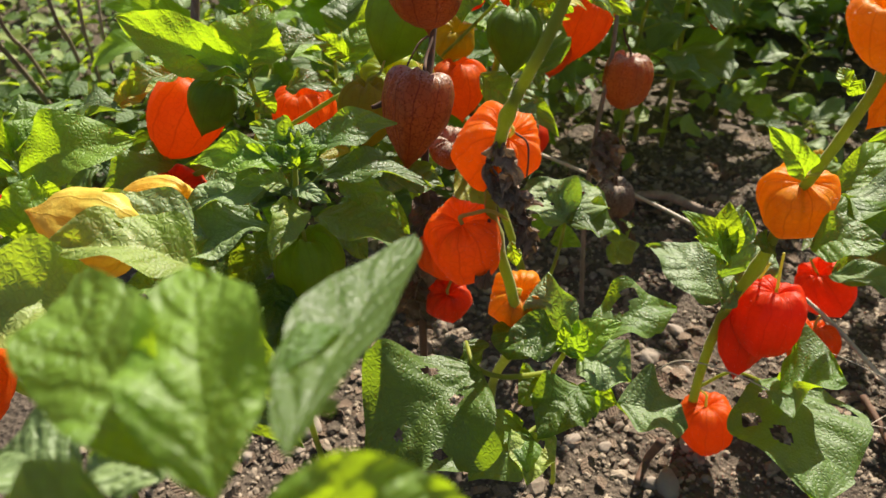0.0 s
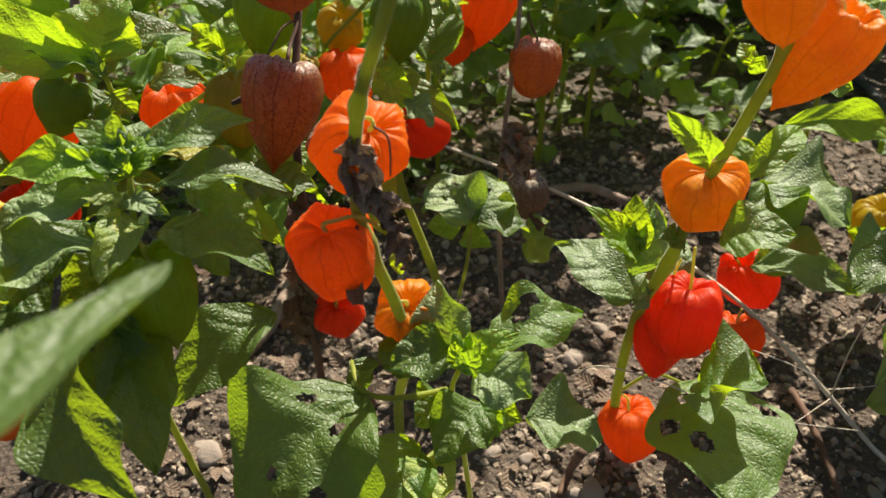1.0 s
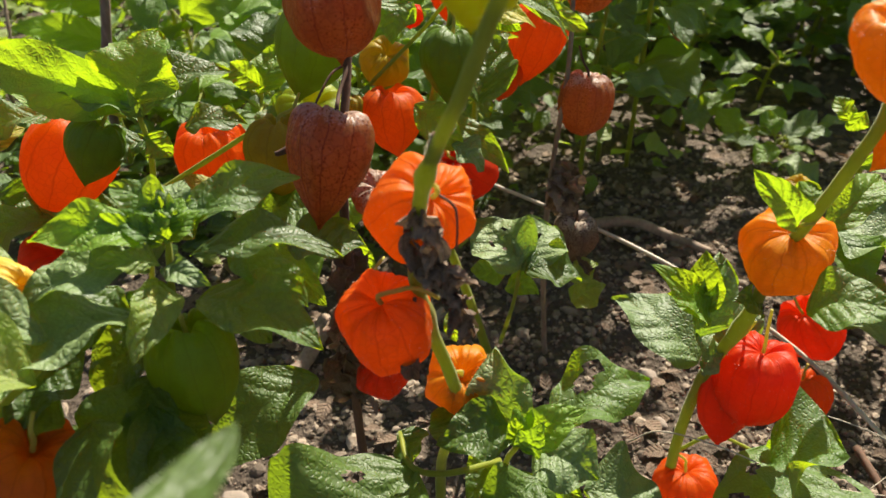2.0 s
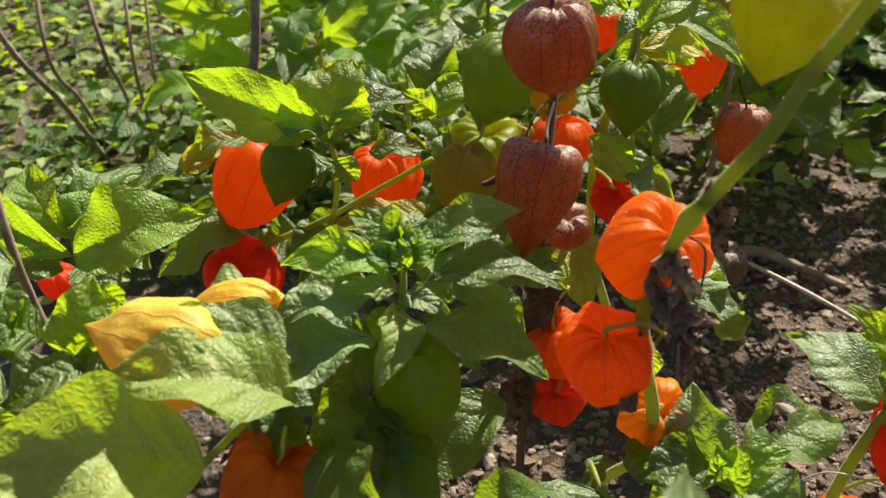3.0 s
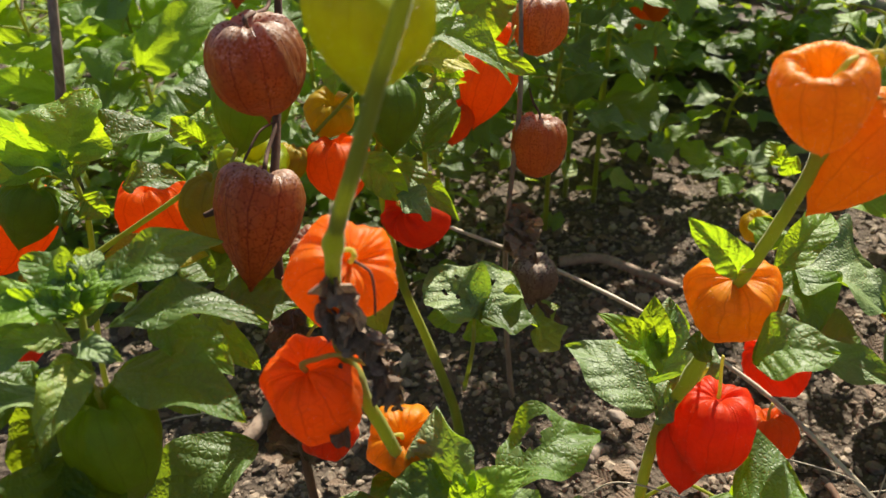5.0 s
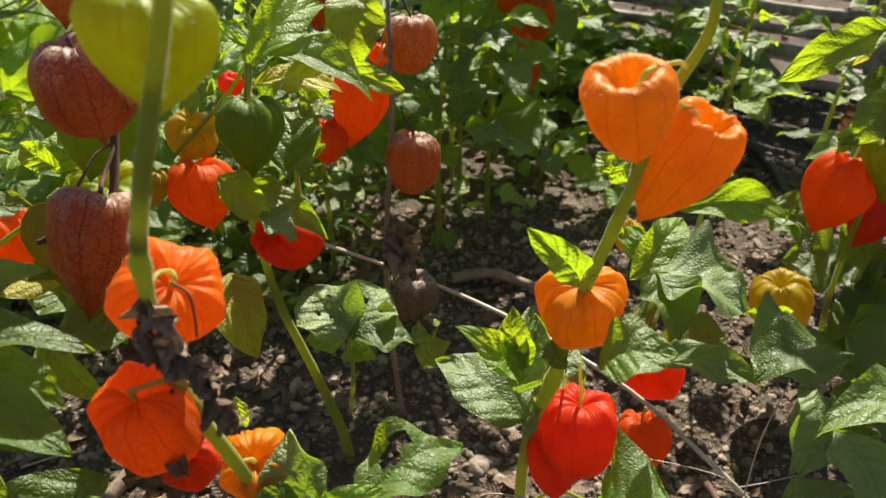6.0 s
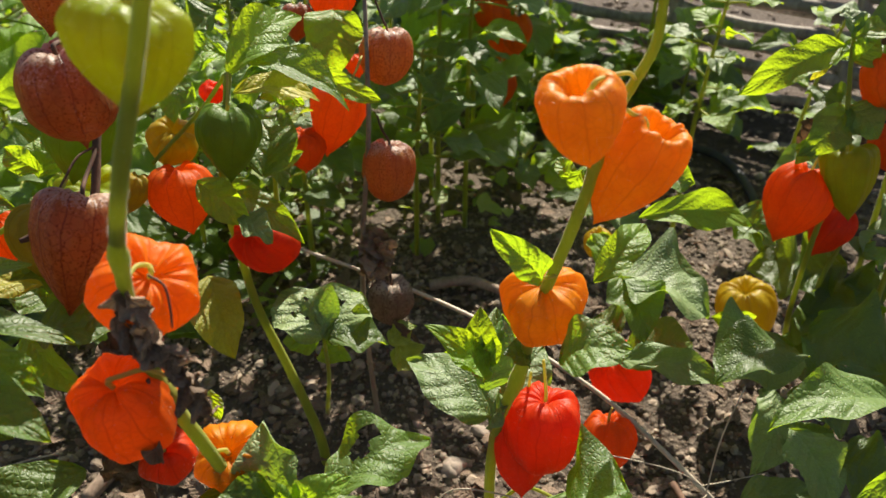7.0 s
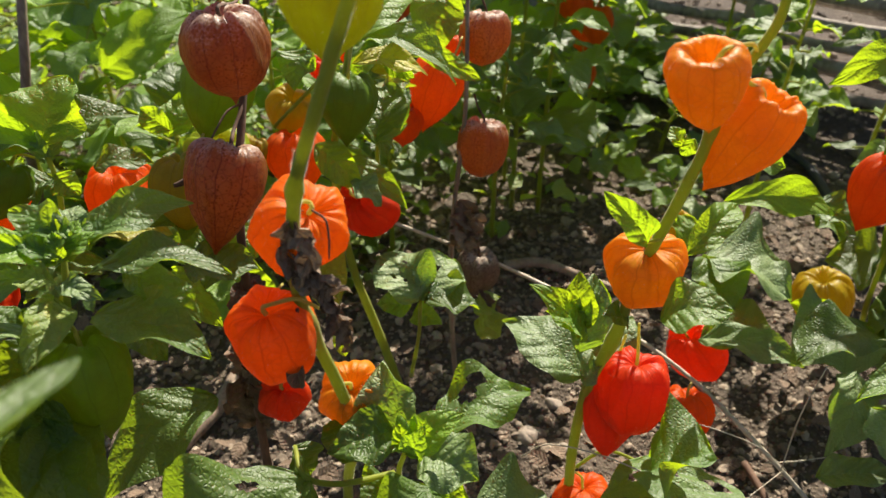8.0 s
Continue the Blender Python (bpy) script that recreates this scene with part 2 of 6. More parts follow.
def stone_material(name, a, b):
    n = Nodes(name)
    ob = n.object_vec()
    isl = n.node("NewGeometry").outputs["Random Per Island"]
    f = n.noise(ob, 350.0, 4.0, 0.65)
    tone = n.math('ADD', n.math('MULTIPLY', isl, 0.75), n.math('MULTIPLY', f, 0.4))
    base = n.mix(n.ramp(tone, 0.1, 1.0), a, b)
    return n.solid(base, 0.85, n.bump(f, 0.6, 0.0012), 0.3)


M_SOIL = soil_material()
M_GRAVEL = stone_material("gravel", (0.060, 0.044, 0.031), (0.39, 0.310, 0.230))
M_ROCK = stone_material("rock", (0.17, 0.135, 0.105), (0.34, 0.28, 0.225))


# ---- building blocks ----
def thing(name, base, label, category, group=""):
    ob = new(name)
    ob.location = base
    ob.empty_display_size = 0.02
    tagged(ob, label, category, group)
    return ob


def mesh_object(name, verts, faces, material, uvs=None, smooth=True, wrap=False):
    me = bpy.data.meshes.new(name)
    me.from_pydata([tuple(v) for v in verts], [], faces)
    if uvs is not None:
        layer = me.uv_layers.new(name="UVMap")
        loop = np.empty(len(me.loops), dtype=np.int32)
        me.loops.foreach_get("vertex_index", loop)
        layer.data.foreach_set("uv", np.asarray(uvs, dtype=np.float32)[loop].ravel())
        if wrap:
            for poly in me.polygons:
                us = [layer.data[k].uv[0] for k in poly.loop_indices]
                if max(us) - min(us) > 0.5:
                    for k in poly.loop_indices:
                        if layer.data[k].uv[0] < 0.25:
                            layer.data[k].uv[0] += 1.0
    me.polygons.foreach_set("use_smooth", [smooth] * len(me.polygons))
    me.materials.append(material)
    me.update()
    return new(name, me)


def under(ob, parent):
    """Make ob a part of parent, staying where it is."""
    bpy_parent = parent
    ob.parent = bpy_parent
    origin = Matrix.Identity(4)
    p = parent
    chain = []
    while p is not None:
        chain.append(p.matrix_basis.copy())
        p = p.parent
    for m in reversed(chain):
        origin = origin @ m
    ob.matrix_basis = origin.inverted() @ ob.matrix_basis
    return ob


def smooth_path(points, steps=6):
    """A Catmull-Rom line through the points."""
    p = [np.array(q, dtype=float) for q in points]
    p = [2 * p[0] - p[1]] + p + [2 * p[-1] - p[-2]]
    out = []
    for i in range(1, len(p) - 2):
        for k in range(steps):
            s = k / steps
            a, b, c, d = p[i - 1], p[i], p[i + 1], p[i + 2]
            out.append(0.5 * (2 * b + (c - a) * s + (2 * a - 5 * b + 4 * c - d) * s * s + (3 * b - a - 3 * c + d) * s ** 3))
    out.append(p[-2])
    return np.array(out)


def tube(name, points, r0, r1, material, parent=None, label="", segs=8, rough=0.06, seed=0, steps=6, knots=()):
    """A tapering stem along a smooth line, with swollen knots at the given shares of its length."""
    rng = np.random.RandomState(seed)
    line = smooth_path(points, steps)
    n = len(line)
    tang = np.gradient(line, axis=0)
    tang /= np.linalg.norm(tang, axis=1)[:, None] + 1e-9
    ref = np.array((1.0, 0.0, 0.0)) if abs(tang[0][0]) < 0.8 else np.array((0.0, 1.0, 0.0))
    verts, uvs = [], []
    origin = line[0].copy()
    for i in range(n):
        s = i / (n - 1)
        side = ref - tang[i] * (ref @ tang[i])
        side /= np.linalg.norm(side)
        ref = side
        other = np.cross(tang[i], side)
        r = r0 + (r1 - r0) * s
        for k in knots:
            r *= 1 + 0.45 * math.exp(-((s - k) / 0.018) ** 2)
        for j in range(segs):
            a = 2 * math.pi * j / segs
            rr = r * (1 + rough * rng.uniform(-1, 1))
            verts.append(line[i] + (side * math.cos(a) + other * math.sin(a)) * rr - origin)
            uvs.append((j / segs, s))
    faces = [(i * segs + j, i * segs + (j + 1) % segs, (i + 1) * segs + (j + 1) % segs, (i + 1) * segs + j)
             for i in range(n - 1) for j in range(segs)]
    faces.append(tuple(reversed(range(segs))))
    faces.append(tuple((n - 1) * segs + j for j in range(segs)))
    ob = mesh_object(name, verts, faces, material, uvs)
    ob.location = origin
    if parent is not None:
        under(ob, parent)
    if label:
        ob["label"] = label
    return ob


def frame_of(z_axis, roll=0.0):
    z = Vector(z_axis).normalized()
    x = Vector((1, 0, 0)) if abs(z.x) < 0.9 else Vector((0, 1, 0))
    y = z.cross(x).normalized()
    x = y.cross(z)
    m = Matrix((x, y, z)).transposed().to_4x4()
    return m @ Matrix.Rotation(roll, 4, 'Z')


PROFILES = {   # radius (of half the width) and height (of the length), from the dimple to the tip
    "heart": [(0.0, -0.13), (0.10, -0.11), (0.22, -0.04), (0.42, 0.02), (0.70, -0.01), (0.92, -0.13), (1.0, -0.29),
              (0.95, -0.44), (0.80, -0.60), (0.57, -0.75), (0.32, -0.87), (0.13, -0.95), (0.03, -1.01), (0.0, -1.03)],
    "round": [(0.0, -0.13), (0.12, -0.10), (0.26, -0.02), (0.50, 0.03), (0.78, -0.04), (0.96, -0.20), (1.0, -0.40),
              (0.93, -0.60), (0.74, -0.78), (0.46, -0.91), (0.20, -0.97), (0.05, -1.0), (0.0, -1.01)],
    "broad": [(0.0, -0.16), (0.14, -0.12), (0.30, -0.03), (0.55, 0.02), (0.82, -0.01), (0.97, -0.10), (1.0, -0.22), (0.93, -0.38),
              (0.76, -0.57), (0.53, -0.75), (0.28, -0.89), (0.10, -0.97), (0.0, -1.03)],
    "star": [(0.0, -0.08), (0.08, -0.065), (0.20, -0.02), (0.42, 0.015), (0.68, 0.0), (0.88, -0.08), (0.98, -0.20), (1.0, -0.36), (0.95, -0.54),
             (0.83, -0.70), (0.62, -0.85), (0.34, -0.95), (0.10, -0.99), (0.0, -1.0)],
    "drop": [(0.0, -0.10), (0.10, -0.08), (0.24, -0.01), (0.46, 0.02), (0.72, 0.0), (0.92, -0.10), (1.0, -0.25), (0.95, -0.42), (0.80, -0.58),
             (0.58, -0.73), (0.35, -0.86), (0.16, -0.94), (0.06, -1.0), (0.0, -1.06)],
    "globe": [(0.0, -0.14), (0.12, -0.10), (0.28, 0.0), (0.52, 0.03), (0.80, -0.05), (0.97, -0.22), (1.0, -0.42), (0.92, -0.60), (0.72, -0.76),
              (0.42, -0.88), (0.17, -0.94), (0.06, -1.0), (0.0, -1.07)],
    "donut": [(0.0, -0.40), (0.13, -0.37), (0.24, -0.27), (0.33, -0.12), (0.46, -0.01), (0.64, 0.03), (0.82, 0.0), (0.95, -0.10), (1.0, -0.24),
              (0.96, -0.40), (0.83, -0.57), (0.62, -0.73), (0.36, -0.87), (0.14, -0.96), (0.03, -1.02), (0.0, -1.04)],
}


def lantern(parent, top, tip, width, style, shape="heart", seed=0, stalk=None, label="", lobes=0.05, dent=0.035, name="lantern"):
    """A papery husk hanging from top to tip, five-sided with pinched ridges, and its stalk."""
    rng = np.random.RandomState(seed + 11)
    top, tip = Vector(top), Vector(tip)
    length = (tip - top).length
    prof = smooth_path([(r, z, 0) for r, z in PROFILES[shape]], 3)
    seg = 80
    ph = rng.uniform(0, 6.28, 8)
    off = Vector(rng.uniform(0, 60, 3))
    lob = rng.uniform(0.5, 1.5, 5)
    spin = rng.uniform(-0.03, 0.03, 5)
    lean = rng.uniform(0.02, 0.07) * width
    verts, uvs = [], []
    for i, (r, z, _) in enumerate(prof):
        s = i / (len(prof) - 1)
        top_part = math.exp(-(s / 0.42) ** 2)
        rim = math.exp(-((s - 0.25) / 0.13) ** 2)
        for j in range(seg):
            a = 2 * math.pi * j / seg
            ca, sa_ = math.cos(a), math.sin(a)
            which = int(5 * j / seg) % 5
            k = (5 * j / seg) % 1.0 + spin[which]
            # five ribs at the corners, five hollow faces between them, each with a crease that fades towards the tip
            ridge = lobes * (0.62 * math.cos(5 * a) + 0.22 * math.cos(10 * a)) * min(1.0, 2.2 * r)
            ridge += 0.30 * lobes * math.exp(-(min(k, 1 - k) / 0.05) ** 2) * min(1.0, 2 * r)
            ridge -= 1.3 * lobes * lob[which] * math.exp(-((k - 0.5) / 0.075) ** 2) * (0.25 + 0.75 * top_part)
            way = Vector((ca, sa_, 0.0))
            pleat = abs(noise.noise(way * 4.5 + Vector((0, 0, 1.1 * s)) + off))
            ridge -= 0.16 * pleat * top_part * min(1.0, 2.5 * r)
            body = Vector((ca * r, sa_ * r, z * 1.4))
            bulge = 1.7 * dent * noise.noise(body * 1.5 + off) + 1.1 * dent * noise.noise(body * 3.6 + off) + 0.35 * dent * noise.noise(body * 9.0 + off)
            rr = max(0.0, r) * (1 + ridge + bulge * min(1, 3 * r)) * width / 2
            lift = ((0.030 if shape == "heart" else 0.016) * math.cos(5 * a) + 0.012 * math.cos(10 * a + 1)) * rim
            lift -= (0.05 * pleat + 0.22 * lobes * lob[which] * math.exp(-((k - 0.5) / 0.09) ** 2)) * rim
            zz = (z + lift + 0.02 * math.sin(2 * a + ph[3]) * r + 0.5 * dent * noise.noise(body * 2.2 - off)) * length
            verts.append((rr * ca + lean * s * s * math.cos(ph[4]), rr * sa_ + lean * s * s * math.sin(ph[4]), zz))
            uvs.append((j / seg, s))
    n = len(prof)
    faces = [(i * seg + j, (i + 1) * seg + j, (i + 1) * seg + (j + 1) % seg, i * seg + (j + 1) % seg) for i in range(n - 1) for j in range(seg)]
    ob = mesh_object(name, verts, faces, HUSK[style], uvs, True, True)
    ob.matrix_basis = Matrix.Translation(top) @ frame_of(top - tip, rng.uniform(0, 6.28))
    if label:
        ob["label"] = label
    under(ob, parent)
    if stalk:
        deep = {"donut": 0.36, "round": 0.1, "heart": 0.08, "broad": 0.08, "star": 0.05, "globe": 0.1, "drop": 0.06}[shape]
        pts = [tuple(top + (tip - top) * deep)] + ([] if shape == "donut" else [tuple(top + (top - tip) * 0.06)]) + [tuple(q) for q in stalk]
        dry = style in ("brown", "husk", "dull")
        tube("stalk", pts, 0.0011, 0.0008, M_STEM_DARK if dry else M_STALK, ob, "", 7, 0.08, seed)
    return ob


def leaf(parent, base, tip, width, normal, style="green", seed=0, bend=0.12, fold=0.26, wave=0.10, teeth=0.075, count=3.0,
         shape=0.85, holes=(), crumple=0.0, res=(34, 16), name="leaf", label="", stalk=None):
    """A leaf blade from base to tip, with an uneven toothed edge; width is the full width across."""
    rng = np.random.RandomState(seed + 5)
    base, tip = np.array(base, float), np.array(tip, float)
    ahead = tip - base
    length = np.linalg.norm(ahead)
    ahead /= length
    up = np.array(normal, float)
    up -= ahead * (up @ ahead)
    up /= np.linalg.norm(up)
    side = np.cross(up, ahead)
    nu, nv = res
    ph = rng.uniform(0, 6.28, 8)
    tw = rng.uniform(-0.45, 0.45)
    half = width / 2
    best = 0.92 * shape / (0.92 * shape + 1.0)
    peak = best ** (0.92 * shape) * (1 - best) ** 1.0
    verts, uvs = [], []
    for i in range(nu + 1):
        u = i / nu
        w = (u ** (0.92 * shape)) * ((1 - u) ** 0.92) / peak
        w = max(w, 0.03 * (1 - u))
        for j in range(nv + 1):
            v = 2 * j / nv - 1
            sgn = 1 if v > 0 else -1
            edge = abs(v)
            # coarse teeth that point forward, one after another down each side, none alike
            step = (u + 0.05 * math.sin(5 * u + ph[5])) * count * 1.25 + (ph[0] if sgn > 0 else ph[6])
            saw = 1 - step % 1.0
            saw = min(saw, 6 * (step % 1.0)) * (0.6 + 0.5 * math.sin(3.7 * int(step) + ph[3]))
            big = math.sin(6.28 * count * 0.42 * u + (ph[2] if sgn > 0 else ph[7]))
            tooth = 1 + teeth * (1.0 * (saw - 0.3) + 0.7 * big) * (0.15 + 0.85 * edge ** 2) * min(1, 5 * u)
            y = v * w * half * tooth
            z = fold * abs(y) * 1.2 + bend * length * (4 * u * (1 - u) - 1.2 * u * u)
            z += wave * half * (edge ** 1.7) * 2.3 * math.sin(11 * u + ph[1] + sgn * 1.1) * (0.3 + w)
            z += 0.35 * wave * half * math.sin(23 * u * (1 + 0.1 * sgn) + ph[2]) * edge ** 3
            # blade puffed up between the side veins
            z += 0.012 * half * math.cos(6.2832 * (5.5 * u - 1.5 * edge + 0.25)) * min(1.0, 3 * (1 - edge)) * min(1.0, 4 * edge) * (0.4 + 0.6 * w)
            z += 0.15 * half * noise.noise((u * 2.6 + ph[4], v * 1.4, ph[7])) + 0.025 * half * noise.noise((u * 9.0 + ph[4], v * 4.5, ph[7]))
            z -= 0.45 * half * max(0, edge - 0.68) ** 1.5 * math.sin(ph[6] + 4 * u)
            y2 = y * math.cos(tw * u) - 0.3 * tw * u * abs(y)
            z2 = z + y * math.sin(tw * u)
            p = np.array((u * length, y2 + 0.05 * length * math.sin(3.0 * u + ph[1]) * u, z2))
            if crumple:
                q = Vector((p[0] * 170, p[1] * 170, ph[3] * 3))
                p = p + np.array(noise.noise_vector(q)) * crumple * half * 1.1 + np.array(noise.noise_vector(q * 2.7)) * crumple * half * 0.5
            verts.append(ahead * p[0] + side * p[1] + up * p[2])
            uvs.append((u, 0.5 + v / 2))
    row = nv + 1
    faces = []
    for i in range(nu):
        for j in range(nv):
            cu, cv = (i + 0.5) / nu, 2 * (j + 0.5) / nv - 1
            if any(((cu - hu) / hr) ** 2 + ((cv - hv) / (hr * 2.2)) ** 2 < 1 for hu, hv, hr in holes):
                continue
            faces.append((i * row + j, (i + 1) * row + j, (i + 1) * row + j + 1, i * row + j + 1))
    ob = mesh_object(name, verts, faces, LEAF[style], uvs)
    ob.location = base
    if label:
        ob["label"] = label
    under(ob, parent)
    if stalk is not None:
        back = base - ahead * 0.15 * length
        tube("leaf_stalk", [tuple(stalk), tuple((np.array(stalk) + back) / 2 + np.array((0, 0, 0.003))), tuple(base + ahead * 0.01)], 0.0013, 0.0010,
             M_STEM_DARK if style == "dead" else M_STEM, ob, "", 6, 0.05, seed)
    return ob


def fuzz(ob, count, length, seed):
    """Fine short hairs standing on a husk or a stem."""
    rng = np.random.RandomState(seed)
    polys = ob.data.polygons
    area = np.array([p.area for p in polys])
    pick = rng.choice(len(polys), count, p=area / area.sum())
    verts, faces = [], []
    for i, k in enumerate(pick):
        poly = polys[int(k)]
        w = rng.dirichlet((1, 1, 1))
        v = [ob.data.vertices[q].co for q in poly.vertices[:3]]
        p = v[0] * w[0] + v[1] * w[1] + v[2] * w[2]
        n = poly.normal + Vector(rng.uniform(-0.5, 0.5, 3))
        side = n.cross(Vector(rng.normal(0, 1, 3))).normalized() * 0.00005
        out = p + n * length * rng.uniform(0.5, 1.2)
        verts += [tuple(p - side), tuple(p + side), tuple(out)]
        faces.append((3 * i, 3 * i + 1, 3 * i + 2))
    hair = mesh_object("fuzz", verts, faces, M_FUZZ)
    hair.parent = ob
    return hair


# ---- ground ----
def ground_height(x, y):
    h = 0.010 * noise.noise((x * 4.0, y * 4.0, 3.1)) + 0.006 * noise.noise((x * 14.0, y * 14.0, 7.7))
    far = math.hypot(x - 0.2, y - 0.7)
    return h + 0.004 * noise.noise((x * 45.0, y * 45.0, 1.3)) if far < 2.0 else h


def build_ground():
    n = 190
    k = np.linspace(-1, 1, n)
    line = 1.1 * k + 0.9 * k ** 3 + 400.0 * k ** 41
    verts, faces = [], []
    for b in line:
        for a in line:
            x, y = 0.2 + a, 0.7 + b
            verts.append((x, y, ground_height(x, y) if abs(a) < 3 and abs(b) < 3 else 0.0))
    for j in range(n - 1):
        for i in range(n - 1):
            faces.append((j * n + i, j * n + i + 1, (j + 1) * n + i + 1, (j + 1) * n + i))
    ob = mesh_object("ground", verts, faces, M_SOIL)
    tagged(ob, "bare brown garden soil strewn with small stones", "ground", "", "structure")


build_ground()


def stones_mesh(name, count, area, sizes, material, seed, sink=0.3, flat=0.7, fine=1):
    """Many loose stones in one mesh, strewn over the ground."""
    rng = np.random.RandomState(seed)
    bm = bmesh.new()
    bmesh.ops.create_icosphere(bm, subdivisions=fine, radius=1.0)
    base = np.array([v.co[:] for v in bm.verts])
    tri = np.array([[v.index for v in f.verts] for f in bm.faces])
    bm.free()
    x0, x1, y0, y1 = area
    out, faces = [], []
    for i in range(count):
        s = sizes[0] * (sizes[1] / sizes[0]) ** (rng.rand() ** 2.2)
        x, y = rng.uniform(x0, x1), rng.uniform(y0, y1)
        p = base * (1 + rng.uniform(-0.22, 0.22, (len(base), 1)))
        p = p * (s * np.array((rng.uniform(0.7, 1.3), rng.uniform(0.6, 1.0), flat * rng.uniform(0.6, 1.0))))
        e = Euler((rng.uniform(-0.5, 0.5), rng.uniform(-0.5, 0.5), rng.uniform(0, 6.28))).to_matrix()
        p = p @ np.array(e).T + np.array((x, y, ground_height(x, y) + s * flat * (0.5 - sink)))
        faces.append(tri + i * len(base))
        out.append(p)
    return mesh_object(name, np.concatenate(out).tolist(), np.concatenate(faces).tolist(), material, None, False)


tagged(stones_mesh("gravel", 24000, (-0.25, 0.62, 0.12, 0.85), (0.0011, 0.0048), M_GRAVEL, 3, 0.25, 0.75, 1),
       "fine angular gravel and soil crumbs lying on the bed", "gravel", "", "stuff")
tagged(stones_mesh("gravel", 2600, (-0.35, 0.85, 0.1, 1.15), (0.0030, 0.0078), M_GRAVEL, 5, 0.3, 0.7, 2),
       "loose brown and pale gravel lying on the soil", "gravel", "", "stuff")
tagged(stones_mesh("gravel", 2600, (-1.2, 1.9, 1.0, 2.2), (0.004, 0.012), M_GRAVEL, 4),
       "coarser grey gravel near the wattle fence", "gravel", "", "stuff")


def stone(x, y, size, seed, label="rounded buff stone lying on the soil", sink=0.35):
    rng = np.random.RandomState(seed)
    bm = bmesh.new()
    bmesh.ops.create_icosphere(bm, subdivisions=3, radius=1.0)
    off = Vector(rng.uniform(0, 50, 3))
    cuts = [Vector(rng.normal(0, 1, 3)).normalized() for _ in range(9)]
    for v in bm.verts:
        d = 1 + 0.28 * noise.noise(v.co * 0.9 + off) + 0.10 * noise.noise(v.co * 2.6 + off)
        p = v.co * d
        for k in range(9):
            over = p.dot(cuts[k]) - 0.74
            if over > 0:
                p = p - cuts[k] * over * 0.9
        v.co = Vector((p.x * 1.15, p.y * 0.9, p.z * 0.7)) * size
    me = bpy.data.meshes.new("stone")
    bm.to_mesh(me)
    bm.free()
    me.polygons.foreach_set("use_smooth", [True] * len(me.polygons))
    me.materials.append(M_ROCK)
    ob = new("stone", me)
    ob.location = (x, y, ground_height(x, y) + size * 0.62 * (1 - 2 * sink))
    ob.rotation_euler = (0, 0, rng.uniform(0, 6.28))
    return tagged(ob, label, "stone", "stones on the soil")


# ---- plants ----

plant_a = thing("lantern_plant", (0.0283, 0.3640, 0.0000), "lantern plant with orange husks and a withered leaf", "plant", "lantern plants")
tube("stem", [(0.0283, 0.3640, -0.0060), (0.0316, 0.3572, 0.0851), (0.0445, 0.3060, 0.1850), (0.0402, 0.2925, 0.2310), (0.0325, 0.2875, 0.2661), (0.0283, 0.2839, 0.2950), (0.0302, 0.2763, 0.3220), (0.0339, 0.2680, 0.3484), (0.0389, 0.2591, 0.3671), (0.0470, 0.2503, 0.3902), (0.0540, 0.2488, 0.4095), (0.0610, 0.2443, 0.4278), (0.0667, 0.2415, 0.4448)], 0.0034, 0.0020, M_STEM, plant_a, "green ribbed stem", seed=1, knots=(0.6, 0.36))
tube("stem_scar", [(0.0370, 0.2626, 0.3610), (0.0381, 0.2610, 0.3661), (0.0392, 0.2608, 0.3697)], 0.0021, 0.0021, M_STEM_DARK, plant_a, "blackened knot on the stem", seed=3)
lantern(plant_a, (0.0370, 0.2850, 0.3325), (0.0215, 0.3080, 0.2995), 0.0378, "orange", "star", 2, stalk=[(0.0372, 0.2849, 0.3364), (0.0345, 0.2801, 0.3395), (0.0323, 0.2726, 0.3387)], label="bright orange papery lantern husk seen from its stalk end", lobes=0.08)
lantern(plant_a, (0.0144, 0.2800, 0.2893), (0.0196, 0.2925, 0.2470), 0.0368, "deep", "star", 3, stalk=[(0.0200, 0.2803, 0.2930), (0.0282, 0.2792, 0.2951), (0.0367, 0.2798, 0.2892)], label="deep orange papery lantern husk with a curved stalk", lobes=0.065)
lantern(plant_a, (0.0446, 0.2990, 0.2262), (0.0440, 0.3200, 0.1930), 0.0335, "shaded_amber", "round", 4, stalk=[(0.0446, 0.2960, 0.2310), (0.0420, 0.2935, 0.2335), (0.0400, 0.2930, 0.2330)], label="amber lantern husk creased like a star", lobes=0.09)
lantern(plant_a, (0.0537, 0.2724, 0.4281), (0.0478, 0.2709, 0.3970), 0.0320, "lime", "broad", 5, stalk=[(0.0517, 0.2931, 0.4277), (0.0588, 0.2728, 0.4353)], label="yellow-green unripe lantern husk", lobes=0.10)
lantern(plant_a, (-0.0005, 0.3495, 0.2296), (0.0051, 0.3523, 0.1884), 0.0359, "deep", "heart", 6, stalk=[(0.0010, 0.3558, 0.2378), (0.0082, 0.3695, 0.2380)], label="orange lantern husk hanging low in the shade")
lantern(plant_a, (0.0033, 0.3435, 0.1873), (0.0046, 0.3540, 0.1582), 0.0294, "red", "heart", 7, stalk=[(0.0064, 0.3493, 0.1945)])
leaf(plant_a, (0.0323, 0.2721, 0.3379), (0.0387, 0.2738, 0.3023), 0.0090, (0.11, -0.99, -0.03), "dead", 8, crumple=1.0, fold=0.7, wave=0.3, res=(36, 22), label='withered blackened leaf hanging crumpled')
